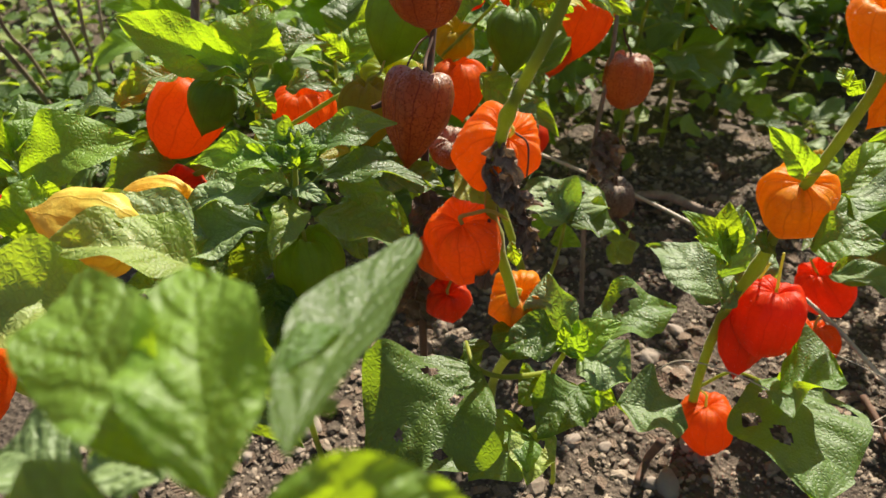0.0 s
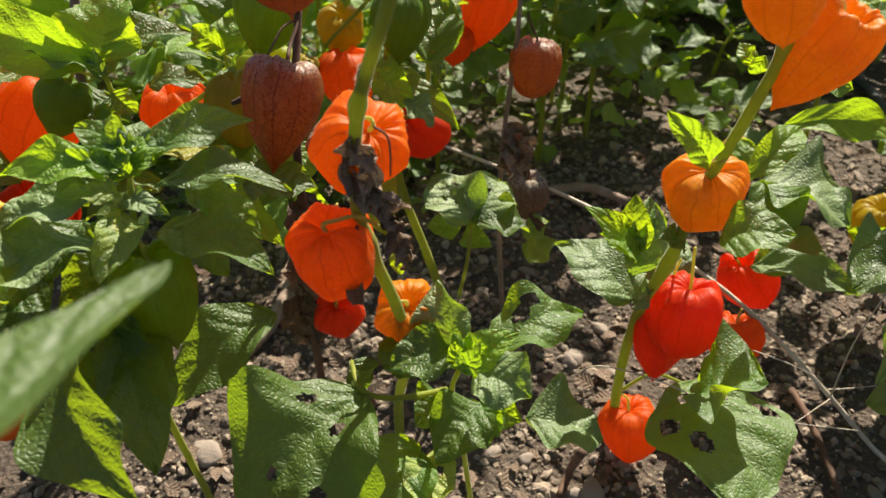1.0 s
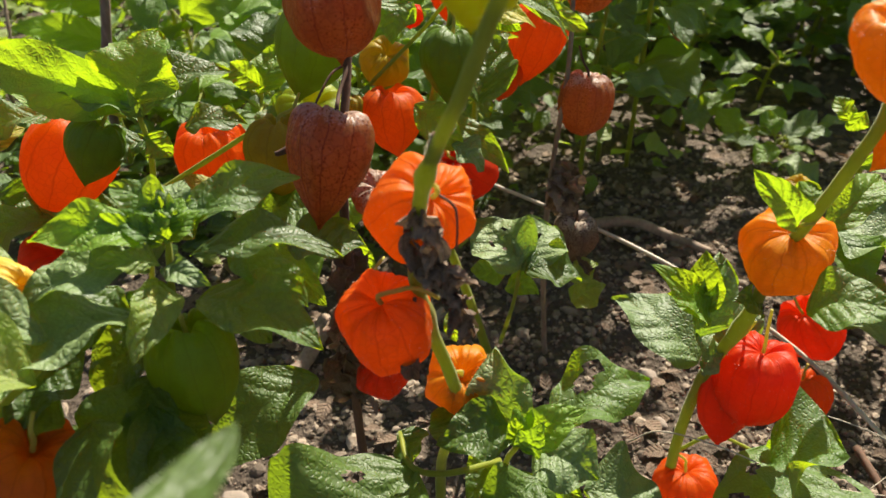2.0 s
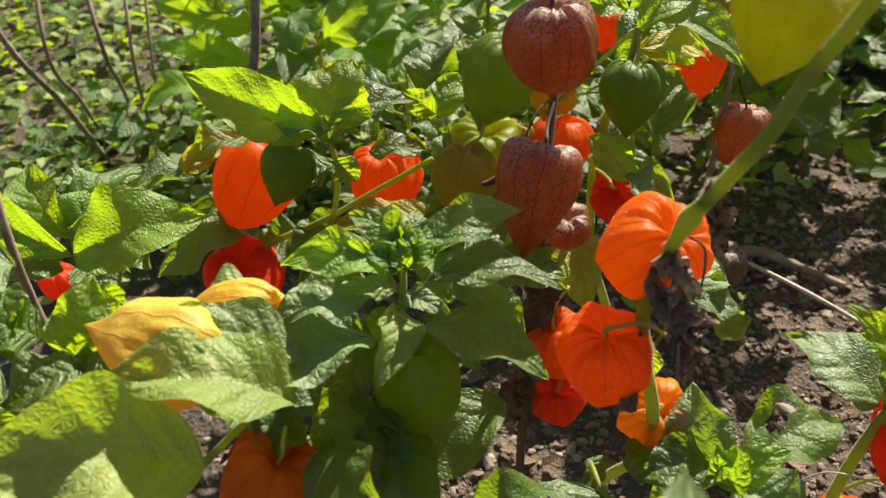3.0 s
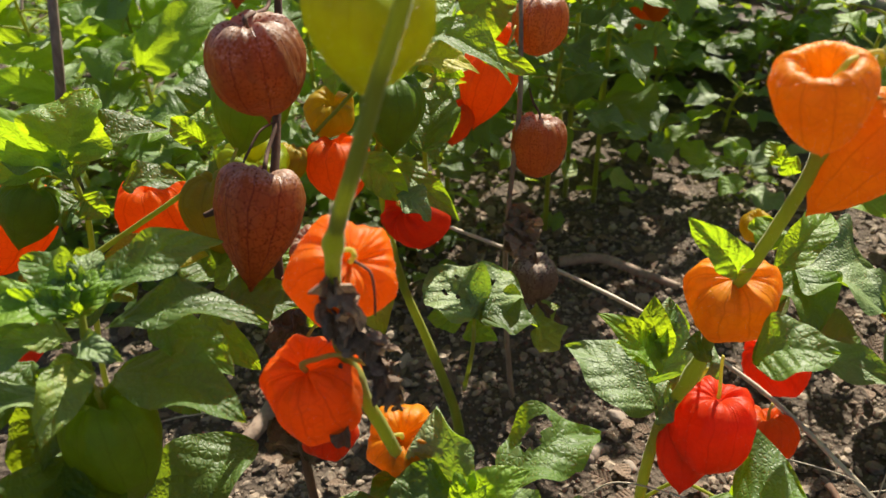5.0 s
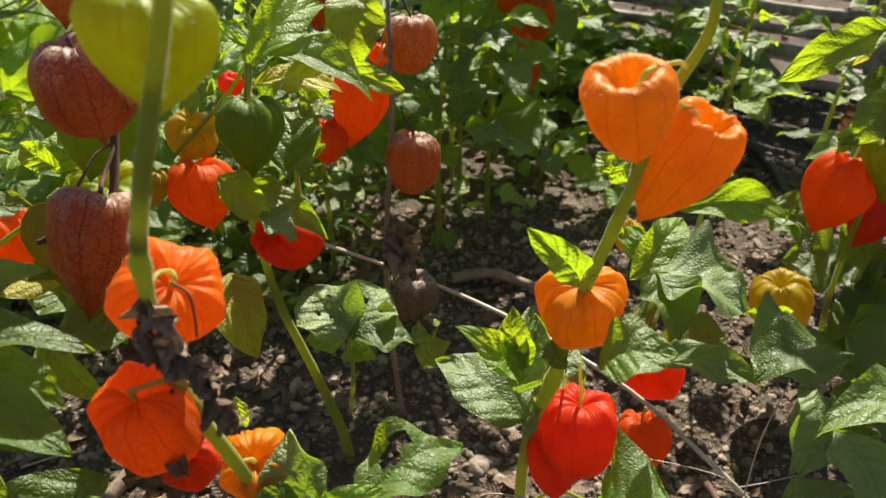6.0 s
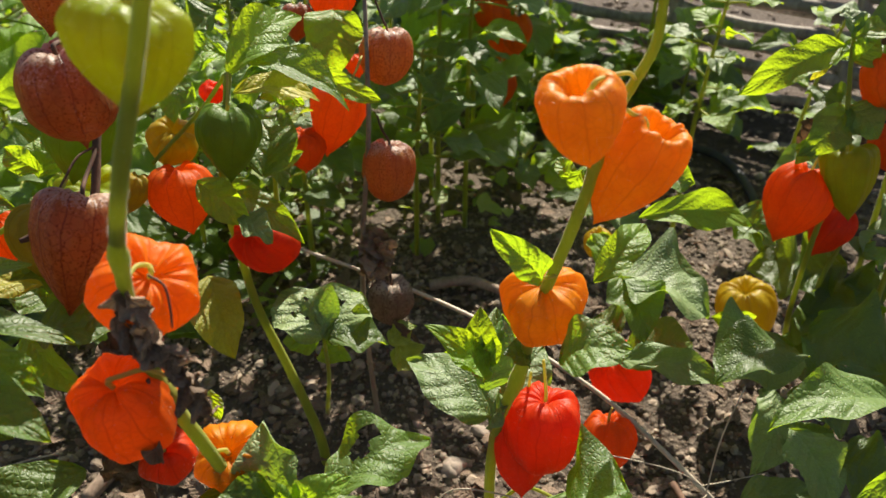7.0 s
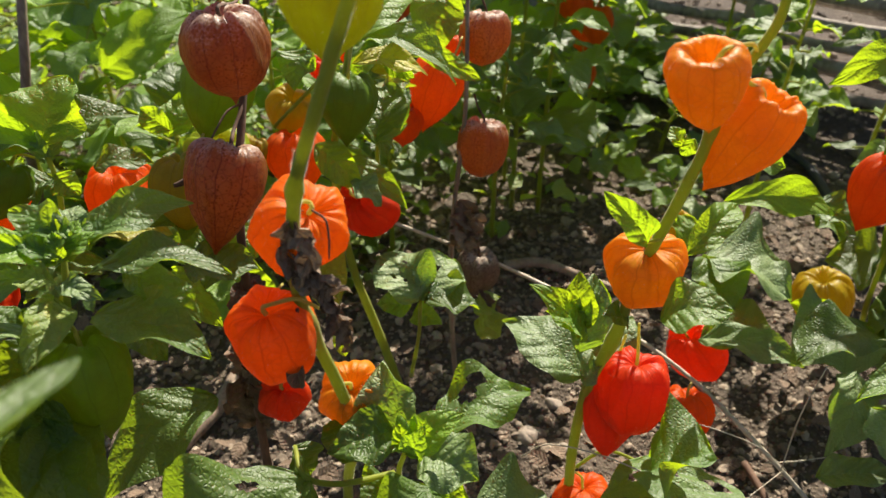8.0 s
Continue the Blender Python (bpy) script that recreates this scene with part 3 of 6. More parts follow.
leaf(plant_a, (0.0338, 0.2721, 0.3400), (0.0254, 0.2723, 0.3222), 0.0068, (-0.23, -0.97, 0.09), "dead", 9, crumple=0.8, fold=0.7, wave=0.3, res=(36, 22), label='')
leaf(plant_a, (0.0327, 0.2730, 0.3152), (0.0490, 0.2720, 0.2930), 0.0085, (0.21, -0.93, 0.29), "dead", 10, crumple=1.1, fold=0.7, wave=0.3, res=(36, 22), label='')
leaf(plant_a, (0.0395, 0.2740, 0.3080), (0.0500, 0.2730, 0.2700), 0.0080, (0.10, -0.98, 0.19), "dead", 11, crumple=1.1, fold=0.7, wave=0.3, res=(36, 22), label='')
leaf(plant_a, (0.0351, 0.2739, 0.3195), (0.0373, 0.2748, 0.2962), 0.0080, (0.06, -1.00, -0.03), "dead", 12, crumple=1.2, fold=0.7, wave=0.3, res=(36, 22), label='')
leaf(plant_a, (0.0450, 0.2740, 0.2960), (0.0490, 0.2750, 0.2660), 0.0065, (0.07, -0.99, 0.09), "dead", 13, crumple=1.0, fold=0.7, wave=0.3, res=(36, 22), label='')
leaf(plant_a, (0.0276, 0.2736, 0.3245), (0.0317, 0.2735, 0.3037), 0.0076, (0.11, -0.99, 0.03), "dead", 14, crumple=1.1, fold=0.7, wave=0.3, res=(36, 22), label='')
leaf(plant_a, (0.0250, 0.2794, 0.2694), (0.0237, 0.2734, 0.2477), 0.0070, (-0.02, -0.96, 0.26), "dead", 15, crumple=0.3, fold=0.7, bend=0.2)
tube("tendril", [(0.0276, 0.2803, 0.2894), (0.0265, 0.2785, 0.2775), (0.0285, 0.2761, 0.2691), (0.0250, 0.2769, 0.2658)], 0.0008, 0.0006, M_STEM_DARK, plant_a, "", seed=16)
tube("tendril", [(0.0386, 0.2770, 0.3377), (0.0434, 0.2743, 0.3348), (0.0442, 0.2721, 0.3281), (0.0436, 0.2703, 0.3199)], 0.0005, 0.0004, M_STEM_DARK, plant_a, "", seed=17)
leaf(plant_a, (0.0400, 0.3146, 0.2495), (0.0425, 0.3066, 0.2381), 0.0075, (-0.01, -0.82, 0.58), "bright", 18)
leaf(plant_a, (0.0448, 0.2992, 0.2046), (0.0380, 0.2856, 0.1875), 0.0300, (0.10, -0.80, 0.60), "deep", 19, shape=0.7)

plant_b = thing("lantern_plant", (-0.0166, 0.3666, 0.0000), "dead lantern plant with dry brown heart-shaped husks", "plant", "lantern plants")
leaf(plant_b, (-0.0029, 0.3682, 0.2467), (-0.0122, 0.3441, 0.2245), 0.0178, (0.08, -0.69, 0.72), "dead", 20, crumple=0.35, fold=0.6, res=(24, 14))
leaf(plant_b, (-0.0090, 0.3665, 0.2203), (-0.0128, 0.3491, 0.1808), 0.0220, (-0.01, -0.91, 0.41), "dead", 21, crumple=0.35, fold=0.6, res=(24, 14))
leaf(plant_b, (-0.0144, 0.3584, 0.1936), (-0.0190, 0.3552, 0.1398), 0.0248, (-0.04, -1.00, 0.06), "dead", 22, crumple=0.35, fold=0.6, res=(24, 14))
leaf(plant_b, (-0.0053, 0.3665, 0.2364), (0.0007, 0.3526, 0.2167), 0.0122, (-0.02, -0.82, 0.57), "dead", 23, crumple=0.35, fold=0.6, res=(24, 14))
tube("stem", [(-0.0166, 0.3666, -0.0060), (-0.0165, 0.3603, 0.0957), (-0.0137, 0.3540, 0.1708), (-0.0098, 0.3589, 0.2271), (-0.0075, 0.3589, 0.2687), (-0.0055, 0.3684, 0.3028), (-0.0022, 0.3867, 0.3267), (-0.0006, 0.3983, 0.3420), (0.0022, 0.4166, 0.3660), (0.0036, 0.4310, 0.3884)], 0.0028, 0.0017, M_STEM_DARK, plant_b, "dead brown stem", seed=24)
lantern(plant_b, (-0.0037, 0.3841, 0.3808), (-0.0020, 0.3839, 0.3386), 0.0408, "brown", "globe", 25, stalk=[(-0.0002, 0.4101, 0.3779), (0.0018, 0.4209, 0.3836)], label="dry brown papery lantern husk", lobes=0.06)
lantern(plant_b, (-0.0060, 0.3690, 0.3215), (-0.0160, 0.3425, 0.2790), 0.0385, "brown", "drop", 26, stalk=[(-0.0048, 0.3786, 0.3265), (-0.0019, 0.3882, 0.3320), (-0.0011, 0.3941, 0.3365)], label="dry reddish-brown heart-shaped lantern husk", lobes=0.06)
lantern(plant_b, (-0.0066, 0.4206, 0.4137), (-0.0141, 0.4105, 0.3794), 0.0306, "dull", "heart", 27, stalk=[(-0.0041, 0.4290, 0.4176)])
lantern(plant_b, (0.0069, 0.3828, 0.2728), (0.0067, 0.3922, 0.2464), 0.0265, "brown", "drop", 28)
tube("tendril", [(-0.0023, 0.3907, 0.3338), (-0.0082, 0.3841, 0.3327), (-0.0133, 0.3753, 0.3269), (-0.0153, 0.3705, 0.3242)], 0.0006, 0.0005, M_STEM_DARK, plant_b, "", seed=29)
tube("withered_bud", [(-0.0255, 0.3666, 0.3074), (-0.0309, 0.3645, 0.3055), (-0.0350, 0.3633, 0.3047)], 0.0022, 0.0012, M_STEM_DARK, plant_b, "", seed=30)

plant_c = thing("lantern_plant", (0.1827, 0.3822, 0.0000), "upright lantern plant with orange and red husks, leafy side shoot", "plant", "lantern plants")
tube("stem", [(0.1827, 0.3822, -0.0060), (0.1835, 0.3758, 0.0221), (0.1781, 0.3618, 0.0993), (0.1787, 0.3502, 0.1634), (0.1876, 0.3401, 0.2137), (0.1915, 0.3367, 0.2510), (0.1975, 0.3272, 0.2869), (0.2039, 0.3188, 0.3247), (0.2070, 0.3163, 0.3452), (0.2126, 0.3170, 0.3637), (0.2170, 0.3146, 0.3757), (0.2213, 0.3094, 0.3924), (0.2217, 0.3083, 0.4143)], 0.0038, 0.0018, M_STEM, plant_c, "green hairy stem", seed=31, knots=(0.32, 0.42, 0.66))
lantern(plant_c, (0.1905, 0.3002, 0.3842), (0.1983, 0.3028, 0.3504), 0.0324, "amber", "donut", 32, stalk=[(0.1934, 0.2935, 0.3858), (0.2016, 0.2996, 0.3859), (0.2107, 0.3054, 0.3841), (0.2171, 0.3129, 0.3786)], label="light orange lantern husk with a deep round dimple", lobes=0.025)
lantern(plant_c, (0.2301, 0.3119, 0.3585), (0.2110, 0.3224, 0.3121), 0.0328, "amber", "donut", 33, stalk=[(0.2236, 0.3115, 0.3600), (0.2175, 0.3121, 0.3649), (0.2147, 0.3138, 0.3667)], label="light orange heart-shaped lantern husk", lobes=0.03)
lantern(plant_c, (0.1942, 0.3341, 0.2729), (0.2012, 0.3457, 0.2328), 0.0406, "amber", "star", 34, stalk=[(0.1929, 0.3272, 0.2806), (0.1970, 0.3247, 0.2831)], label="golden orange ribbed lantern husk", lobes=0.09)
lantern(plant_c, (0.2036, 0.3441, 0.1873), (0.2016, 0.3354, 0.1383), 0.0416, "red", "star", 35, stalk=[(0.2018, 0.3436, 0.2041), (0.1996, 0.3409, 0.2176)], label="scarlet lantern husk hanging from a straight stalk", lobes=0.07)
lantern(plant_c, (0.1956, 0.3555, 0.1662), (0.1946, 0.3447, 0.1062), 0.0359, "red", "heart", 36, stalk=[(0.1980, 0.3586, 0.1803), (0.1937, 0.3421, 0.2089)], lobes=0.09)
lantern(plant_c, (0.1898, 0.3663, 0.0539), (0.1948, 0.3610, 0.0070), 0.0414, "deep", "star", 37, stalk=[(0.1881, 0.3674, 0.0631), (0.1786, 0.3715, 0.0679)], label="small orange lantern husk close to the soil")
lantern(plant_c, (0.2898, 0.4619, 0.1007), (0.3228, 0.4605, 0.0533), 0.0454, "red", "heart", 38, stalk=[(0.2809, 0.4596, 0.1150)], label="dark red lantern husk in the shade of leaves")
lantern(plant_c, (0.2715, 0.4054, 0.0956), (0.2677, 0.3886, 0.0554), 0.0383, "deep", "heart", 39, stalk=[(0.2766, 0.4129, 0.0990)])
tube("side_shoot", [(0.1786, 0.3494, 0.1621), (0.1768, 0.3584, 0.1841), (0.1751, 0.3637, 0.2006)], 0.0018, 0.0012, M_STEM, plant_c, "", seed=40)
leaf(plant_c, (0.1737, 0.3510, 0.1700), (0.1352, 0.3880, 0.1930), 0.0420, (0.10, -0.40, 0.91), "grey", 41, fold=0.15, teeth=0.05, shape=0.7, wave=0.06)
leaf(plant_c, (0.1840, 0.3656, 0.1604), (0.2171, 0.3886, 0.1842), 0.0335, (-0.09, -0.65, 0.75), "grey", 42, teeth=0.05, fold=0.1)
leaf(plant_c, (0.1710, 0.3539, 0.1886), (0.1850, 0.3694, 0.2293), 0.0255, (0.14, -0.94, 0.31), "grey", 43, teeth=0.05, wave=0.06)
leaf(plant_c, (0.1724, 0.3569, 0.1989), (0.1439, 0.3471, 0.2408), 0.0180, (0.71, -0.62, 0.34), "bright", 44, teeth=0.03)
leaf(plant_c, (0.1739, 0.3584, 0.2014), (0.1685, 0.3642, 0.2358), 0.0210, (-0.35, -0.93, 0.10), "green", 45, teeth=0.03, wave=0.06)
leaf(plant_c, (0.1743, 0.3543, 0.2009), (0.1530, 0.3478, 0.2259), 0.0210, (0.75, -0.40, 0.53), "bright", 46, teeth=0.03)
leaf(plant_c, (0.1751, 0.3582, 0.2014), (0.1857, 0.3679, 0.2273), 0.0215, (0.23, -0.94, 0.26), "green", 47, teeth=0.03, wave=0.06)
leaf(plant_c, (0.1745, 0.3473, 0.1761), (0.1809, 0.3424, 0.1884), 0.0260, (-0.88, 0.03, 0.47), "grey", 48)
leaf(plant_c, (0.1967, 0.3083, 0.2462), (0.2223, 0.2962, 0.2649), 0.0300, (-0.58, 0.03, 0.81), "green", 49, teeth=0.06, wave=0.06)
leaf(plant_c, (0.1913, 0.3284, 0.2783), (0.1701, 0.3234, 0.3110), 0.0155, (0.50, -0.85, 0.19), "bright", 50, teeth=0.04)
leaf(plant_c, (0.1909, 0.3344, 0.2240), (0.1771, 0.3348, 0.2304), 0.0171, (0.39, -0.32, 0.86), "deep", 51)
leaf(plant_c, (0.2031, 0.3345, 0.3262), (0.1981, 0.3408, 0.3343), 0.0085, (-0.05, -0.81, 0.59), "bright", 52)
leaf(plant_c, (0.2068, 0.3318, 0.3321), (0.2027, 0.3322, 0.3227), 0.0074, (-0.23, -0.97, 0.06), "bright", 53)
leaf(plant_c, (0.2115, 0.3189, 0.1247), (0.2390, 0.3084, 0.1516), 0.0756, (-0.63, 0.24, 0.74), "green", 54)
leaf(plant_c, (0.2433, 0.3930, 0.2240), (0.2870, 0.4240, 0.2441), 0.0206, (0.14, -0.67, 0.73), "bright", 55)
leaf(plant_c, (0.2177, 0.3374, 0.1142), (0.2176, 0.2438, 0.1181), 0.0805, (0.00, 0.04, 1.00), "green", 56, holes=((0.17, 0.3, 0.05), (0.3, 0.75, 0.07), (0.55, -0.35, 0.07), (0.22, -0.5, 0.05), (0.42, -0.7, 0.06)), wave=0.05, fold=0.05, bend=0.05, label='large green leaf riddled with holes', res=(44, 32), shape=0.85, teeth=0.16, stalk=(0.1845, 0.3712, 0.0677))
leaf(plant_c, (0.1058, 0.2984, 0.1344), (0.1503, 0.2911, 0.1268), 0.0444, (0.15, -0.12, 0.98), "grey", 57, teeth=0.05)

plant_k = thing("lantern_plant", (0.0762, 0.3407, -0.0000), "low leafy shoot of a lantern plant with chewed leaves", "plant", "lantern plants")
tube("stem", [(0.0762, 0.3407, -0.0060), (0.0763, 0.3293, 0.0132), (0.0717, 0.3188, 0.0794), (0.0650, 0.2955, 0.1615), (0.0683, 0.2803, 0.1983)], 0.0020, 0.0014, M_STEM, plant_k, "", seed=58)
tube("stem", [(0.0622, 0.2976, 0.1639), (0.0361, 0.2795, 0.1807), (0.0208, 0.2730, 0.1960), (0.0150, 0.2922, 0.1956)], 0.0017, 0.0012, M_STEM, plant_k, "", seed=59)
tube("stem", [(0.0421, 0.2639, 0.1379), (0.0544, 0.2830, 0.1300), (0.0735, 0.2900, 0.1391), (0.0826, 0.2886, 0.1614)], 0.0016, 0.0012, M_STEM, plant_k, "", seed=60)
leaf(plant_k, (0.0689, 0.2769, 0.2021), (0.0936, 0.2766, 0.2263), 0.0176, (-0.56, -0.61, 0.56), "bright", 61)
leaf(plant_k, (0.0693, 0.2828, 0.2015), (0.0594, 0.3040, 0.2351), 0.0287, (-0.45, -0.81, 0.37), "grey", 62, wave=0.1)
leaf(plant_k, (0.0848, 0.2911, 0.1963), (0.1356, 0.3168, 0.2055), 0.0344, (-0.10, -0.15, 0.98), "green", 63, holes=((0.42, 0.35, 0.1), (0.55, 0.5, 0.09)), wave=0.14, teeth=0.15, res=(32, 18))
leaf(plant_k, (0.0752, 0.2766, 0.2019), (0.1011, 0.2607, 0.1990), 0.0311, (-0.05, -0.26, 0.97), "grey", 64)
leaf(plant_k, (0.0648, 0.2827, 0.2092), (0.0331, 0.2742, 0.2137), 0.0256, (0.23, -0.36, 0.91), "deep", 65, shape=0.6)
leaf(plant_k, (0.0682, 0.2778, 0.2032), (0.0653, 0.2760, 0.2246), 0.0107, (0.09, -0.99, -0.07), "bright", 66)
leaf(plant_k, (0.0688, 0.2735, 0.2058), (0.0778, 0.2686, 0.2239), 0.0123, (-0.36, -0.93, -0.07), "green", 67)
leaf(plant_k, (0.0826, 0.2886, 0.1614), (0.0995, 0.2764, 0.1627), 0.0185, (-0.31, -0.34, 0.89), "bright", 68)
leaf(plant_k, (0.0811, 0.2887, 0.1615), (0.0539, 0.2603, 0.1575), 0.0337, (0.14, -0.27, 0.95), "deep", 69, wave=0.12)
leaf(plant_k, (0.0796, 0.2893, 0.1622), (0.0866, 0.2687, 0.1609), 0.0177, (-0.40, -0.19, 0.90), "green", 70)
leaf(plant_k, (0.0620, 0.2957, 0.1616), (0.0442, 0.2815, 0.1596), 0.0234, (0.07, -0.23, 0.97), "green", 71)
leaf(plant_k, (0.0228, 0.2739, 0.1940), (-0.0341, 0.2158, 0.1796), 0.0680, (0.04, -0.27, 0.96), "deep", 72, holes=((0.3, 0.22, 0.045), (0.62, 0.62, 0.04), (0.7, -0.1, 0.035), (0.28, -0.45, 0.05)), shape=0.85, teeth=0.20, wave=0.12, fold=0.2, count=2.8, res=(48, 34), label='broad green leaf with chewed holes, lit in patches')
leaf(plant_k, (-0.0248, 0.3201, 0.2050), (-0.0813, 0.2855, 0.1847), 0.0360, (-0.08, -0.41, 0.91), "deep", 73, teeth=0.05, shape=0.75)
leaf(plant_k, (0.0472, 0.2712, 0.1469), (0.0179, 0.2361, 0.1506), 0.0404, (0.20, -0.06, 0.98), "green", 74, shape=0.7)
leaf(plant_k, (0.0544, 0.2690, 0.1444), (0.0464, 0.2348, 0.1498), 0.0273, (0.10, 0.13, 0.99), "pale", 75, holes=((0.35, 0.3, 0.08),))
leaf(plant_k, (0.0139, 0.2956, 0.1919), (0.0223, 0.2928, 0.1728), 0.0194, (0.59, -0.72, 0.37), "deep", 76)

plant_d = thing("lantern_plant", (-0.0782, 0.2981, 0.0000), "leafy front shoot of a lantern plant with a green husk", "plant", "lantern plants")
tube("stem", [(-0.0782, 0.2981, -0.0060), (-0.0798, 0.2957, 0.0526), (-0.0822, 0.2920, 0.1168), (-0.0831, 0.2878, 0.1785), (-0.0737, 0.2802, 0.2423), (-0.0668, 0.2843, 0.2802), (-0.0645, 0.2906, 0.3000), (-0.0639, 0.2973, 0.3139)], 0.0024, 0.0013, M_STEM, plant_d, "", seed=77)
leaf(plant_d, (-0.0624, 0.2972, 0.3169), (-0.0850, 0.3095, 0.3290), 0.0145, (0.22, -0.46, 0.86), "green", 78, wave=0.15)
leaf(plant_d, (-0.0643, 0.2959, 0.3121), (-0.1063, 0.2804, 0.3241), 0.0190, (0.37, -0.35, 0.86), "bright", 79)
leaf(plant_d, (-0.0631, 0.2951, 0.3142), (-0.0759, 0.3039, 0.3249), 0.0115, (0.16, -0.66, 0.73), "bright", 80)
leaf(plant_d, (-0.0624, 0.2965, 0.3160), (-0.0599, 0.3134, 0.3263), 0.0115, (0.16, -0.53, 0.83), "grey", 81, wave=0.12)
leaf(plant_d, (-0.0609, 0.2966, 0.3124), (-0.0168, 0.3226, 0.3226), 0.0184, (-0.02, -0.34, 0.94), "green", 82)
leaf(plant_d, (-0.0627, 0.2921, 0.3151), (-0.0573, 0.3024, 0.3245), 0.0100, (0.10, -0.70, 0.71), "bright", 83)
leaf(plant_d, (-0.0630, 0.2925, 0.3132), (-0.0679, 0.3094, 0.3267), 0.0106, (0.10, -0.80, 0.60), "grey", 420, teeth=0.09, wave=0.14)
leaf(plant_d, (-0.0619, 0.2934, 0.3126), (-0.0470, 0.3087, 0.3209), 0.0115, (-0.20, -0.60, 0.77), "green", 421, teeth=0.09, wave=0.14)
leaf(plant_d, (-0.0646, 0.2910, 0.3115), (-0.0971, 0.2869, 0.3238), 0.0106, (0.20, -0.50, 0.84), "bright", 422, teeth=0.09, wave=0.14)
leaf(plant_d, (-0.0613, 0.2907, 0.3124), (-0.0509, 0.2987, 0.3207), 0.0096, (-0.10, -0.70, 0.70), "bright", 423, teeth=0.09, wave=0.14)
leaf(plant_d, (-0.0641, 0.2906, 0.3125), (-0.0817, 0.2922, 0.3255), 0.0101, (0.30, -0.60, 0.75), "green", 424, teeth=0.09, wave=0.14)
leaf(plant_d, (-0.0621, 0.2885, 0.3129), (-0.0650, 0.2954, 0.3239), 0.0082, (0.00, -0.90, 0.45), "bright", 425, teeth=0.09, wave=0.14)
leaf(plant_d, (-0.0640, 0.2837, 0.3057), (-0.0448, 0.2730, 0.3077), 0.0100, (-0.20, -0.30, 0.93), "grey", 426, teeth=0.09, wave=0.14)
leaf(plant_d, (-0.0652, 0.2852, 0.3059), (-0.0843, 0.2774, 0.3167), 0.0105, (0.20, -0.30, 0.93), "pale", 427, teeth=0.09, wave=0.14)
leaf(plant_d, (-0.0571, 0.2937, 0.3028), (-0.0002, 0.2990, 0.3048), 0.0210, (-0.02, -0.15, 0.99), "deep", 84, teeth=0.06)
leaf(plant_d, (-0.0567, 0.2865, 0.2864), (-0.0068, 0.2693, 0.2831), 0.0270, (-0.00, -0.20, 0.98), "green", 85, teeth=0.06)
leaf(plant_d, (-0.0669, 0.2830, 0.3003), (-0.0646, 0.2504, 0.2933), 0.0165, (0.60, -0.13, 0.79), "pale", 86, wave=0.12, fold=0.4)
leaf(plant_d, (-0.0708, 0.2874, 0.3019), (-0.1114, 0.2694, 0.3102), 0.0256, (0.21, -0.01, 0.98), "grey", 87)
leaf(plant_d, (-0.0745, 0.2752, 0.2912), (-0.1190, 0.2423, 0.2922), 0.0298, (0.06, -0.05, 1.00), "grey", 88, fold=0.3, wave=0.1)
leaf(plant_d, (-0.0680, 0.2804, 0.2870), (-0.0777, 0.2778, 0.2987), 0.0094, (0.40, -0.91, 0.12), "bright", 89)
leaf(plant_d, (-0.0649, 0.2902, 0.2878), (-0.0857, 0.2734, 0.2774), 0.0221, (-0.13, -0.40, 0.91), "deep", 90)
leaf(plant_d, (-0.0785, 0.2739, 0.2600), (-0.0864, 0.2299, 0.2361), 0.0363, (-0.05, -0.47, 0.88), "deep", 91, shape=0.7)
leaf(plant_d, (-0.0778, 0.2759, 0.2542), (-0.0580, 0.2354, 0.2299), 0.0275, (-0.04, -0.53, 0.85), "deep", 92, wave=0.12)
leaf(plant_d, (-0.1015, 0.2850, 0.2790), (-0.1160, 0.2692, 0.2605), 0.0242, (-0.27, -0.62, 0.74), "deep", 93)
lantern(plant_d, (-0.0608, 0.2780, 0.2825), (-0.0564, 0.2692, 0.2354), 0.0351, "plump", "heart", 94, stalk=[(-0.0618, 0.2810, 0.2834), (-0.0648, 0.2844, 0.2850)], label="plump green unripe lantern husk", lobes=0.05)

plant_l = thing("lantern_plant", (-0.2028, 0.2722, 0.0000), "spreading lantern plant with large sunlit leaves and yellow-orange husks", "plant", "lantern plants")
tube("stem", [(-0.2028, 0.2722, -0.0060), (-0.2001, 0.2702, 0.0619), (-0.1961, 0.2671, 0.1375), (-0.1571, 0.2425, 0.2320), (-0.1299, 0.2460, 0.2655), (-0.1107, 0.2537, 0.2808), (-0.0981, 0.2679, 0.2890)], 0.0024, 0.0013, M_STEM, plant_l, "", seed=95)
tube("stem", [(-0.2120, 0.2501, 0.2016), (-0.2059, 0.2085, 0.2792), (-0.2116, 0.1943, 0.2950)], 0.0030, 0.0020, M_STEM, plant_l, "", seed=96)
tube("stem", [(-0.2041, 0.2571, 0.2095), (-0.1953, 0.2625, 0.2656), (-0.1935, 0.2698, 0.2919), (-0.1912, 0.2719, 0.3027)], 0.0020, 0.0013, M_STEM, plant_l, "", seed=97)
lantern(plant_l, (-0.1273, 0.2490, 0.3030), (-0.1724, 0.2550, 0.3170), 0.0400, "yellow", "heart", 98, label="yellow and orange lantern husk lying on its side", lobes=0.06, dent=0.06)
lantern(plant_l, (-0.1107, 0.2739, 0.3078), (-0.1453, 0.2767, 0.3064), 0.0213, "yellow", "heart", 99)
lantern(plant_l, (-0.1075, 0.2371, 0.2663), (-0.1256, 0.2339, 0.2247), 0.0398, "orange", "heart", 100, stalk=[(-0.1053, 0.2368, 0.2740), (-0.1043, 0.2408, 0.2792)], label="orange lantern husk shaded by broad leaves")
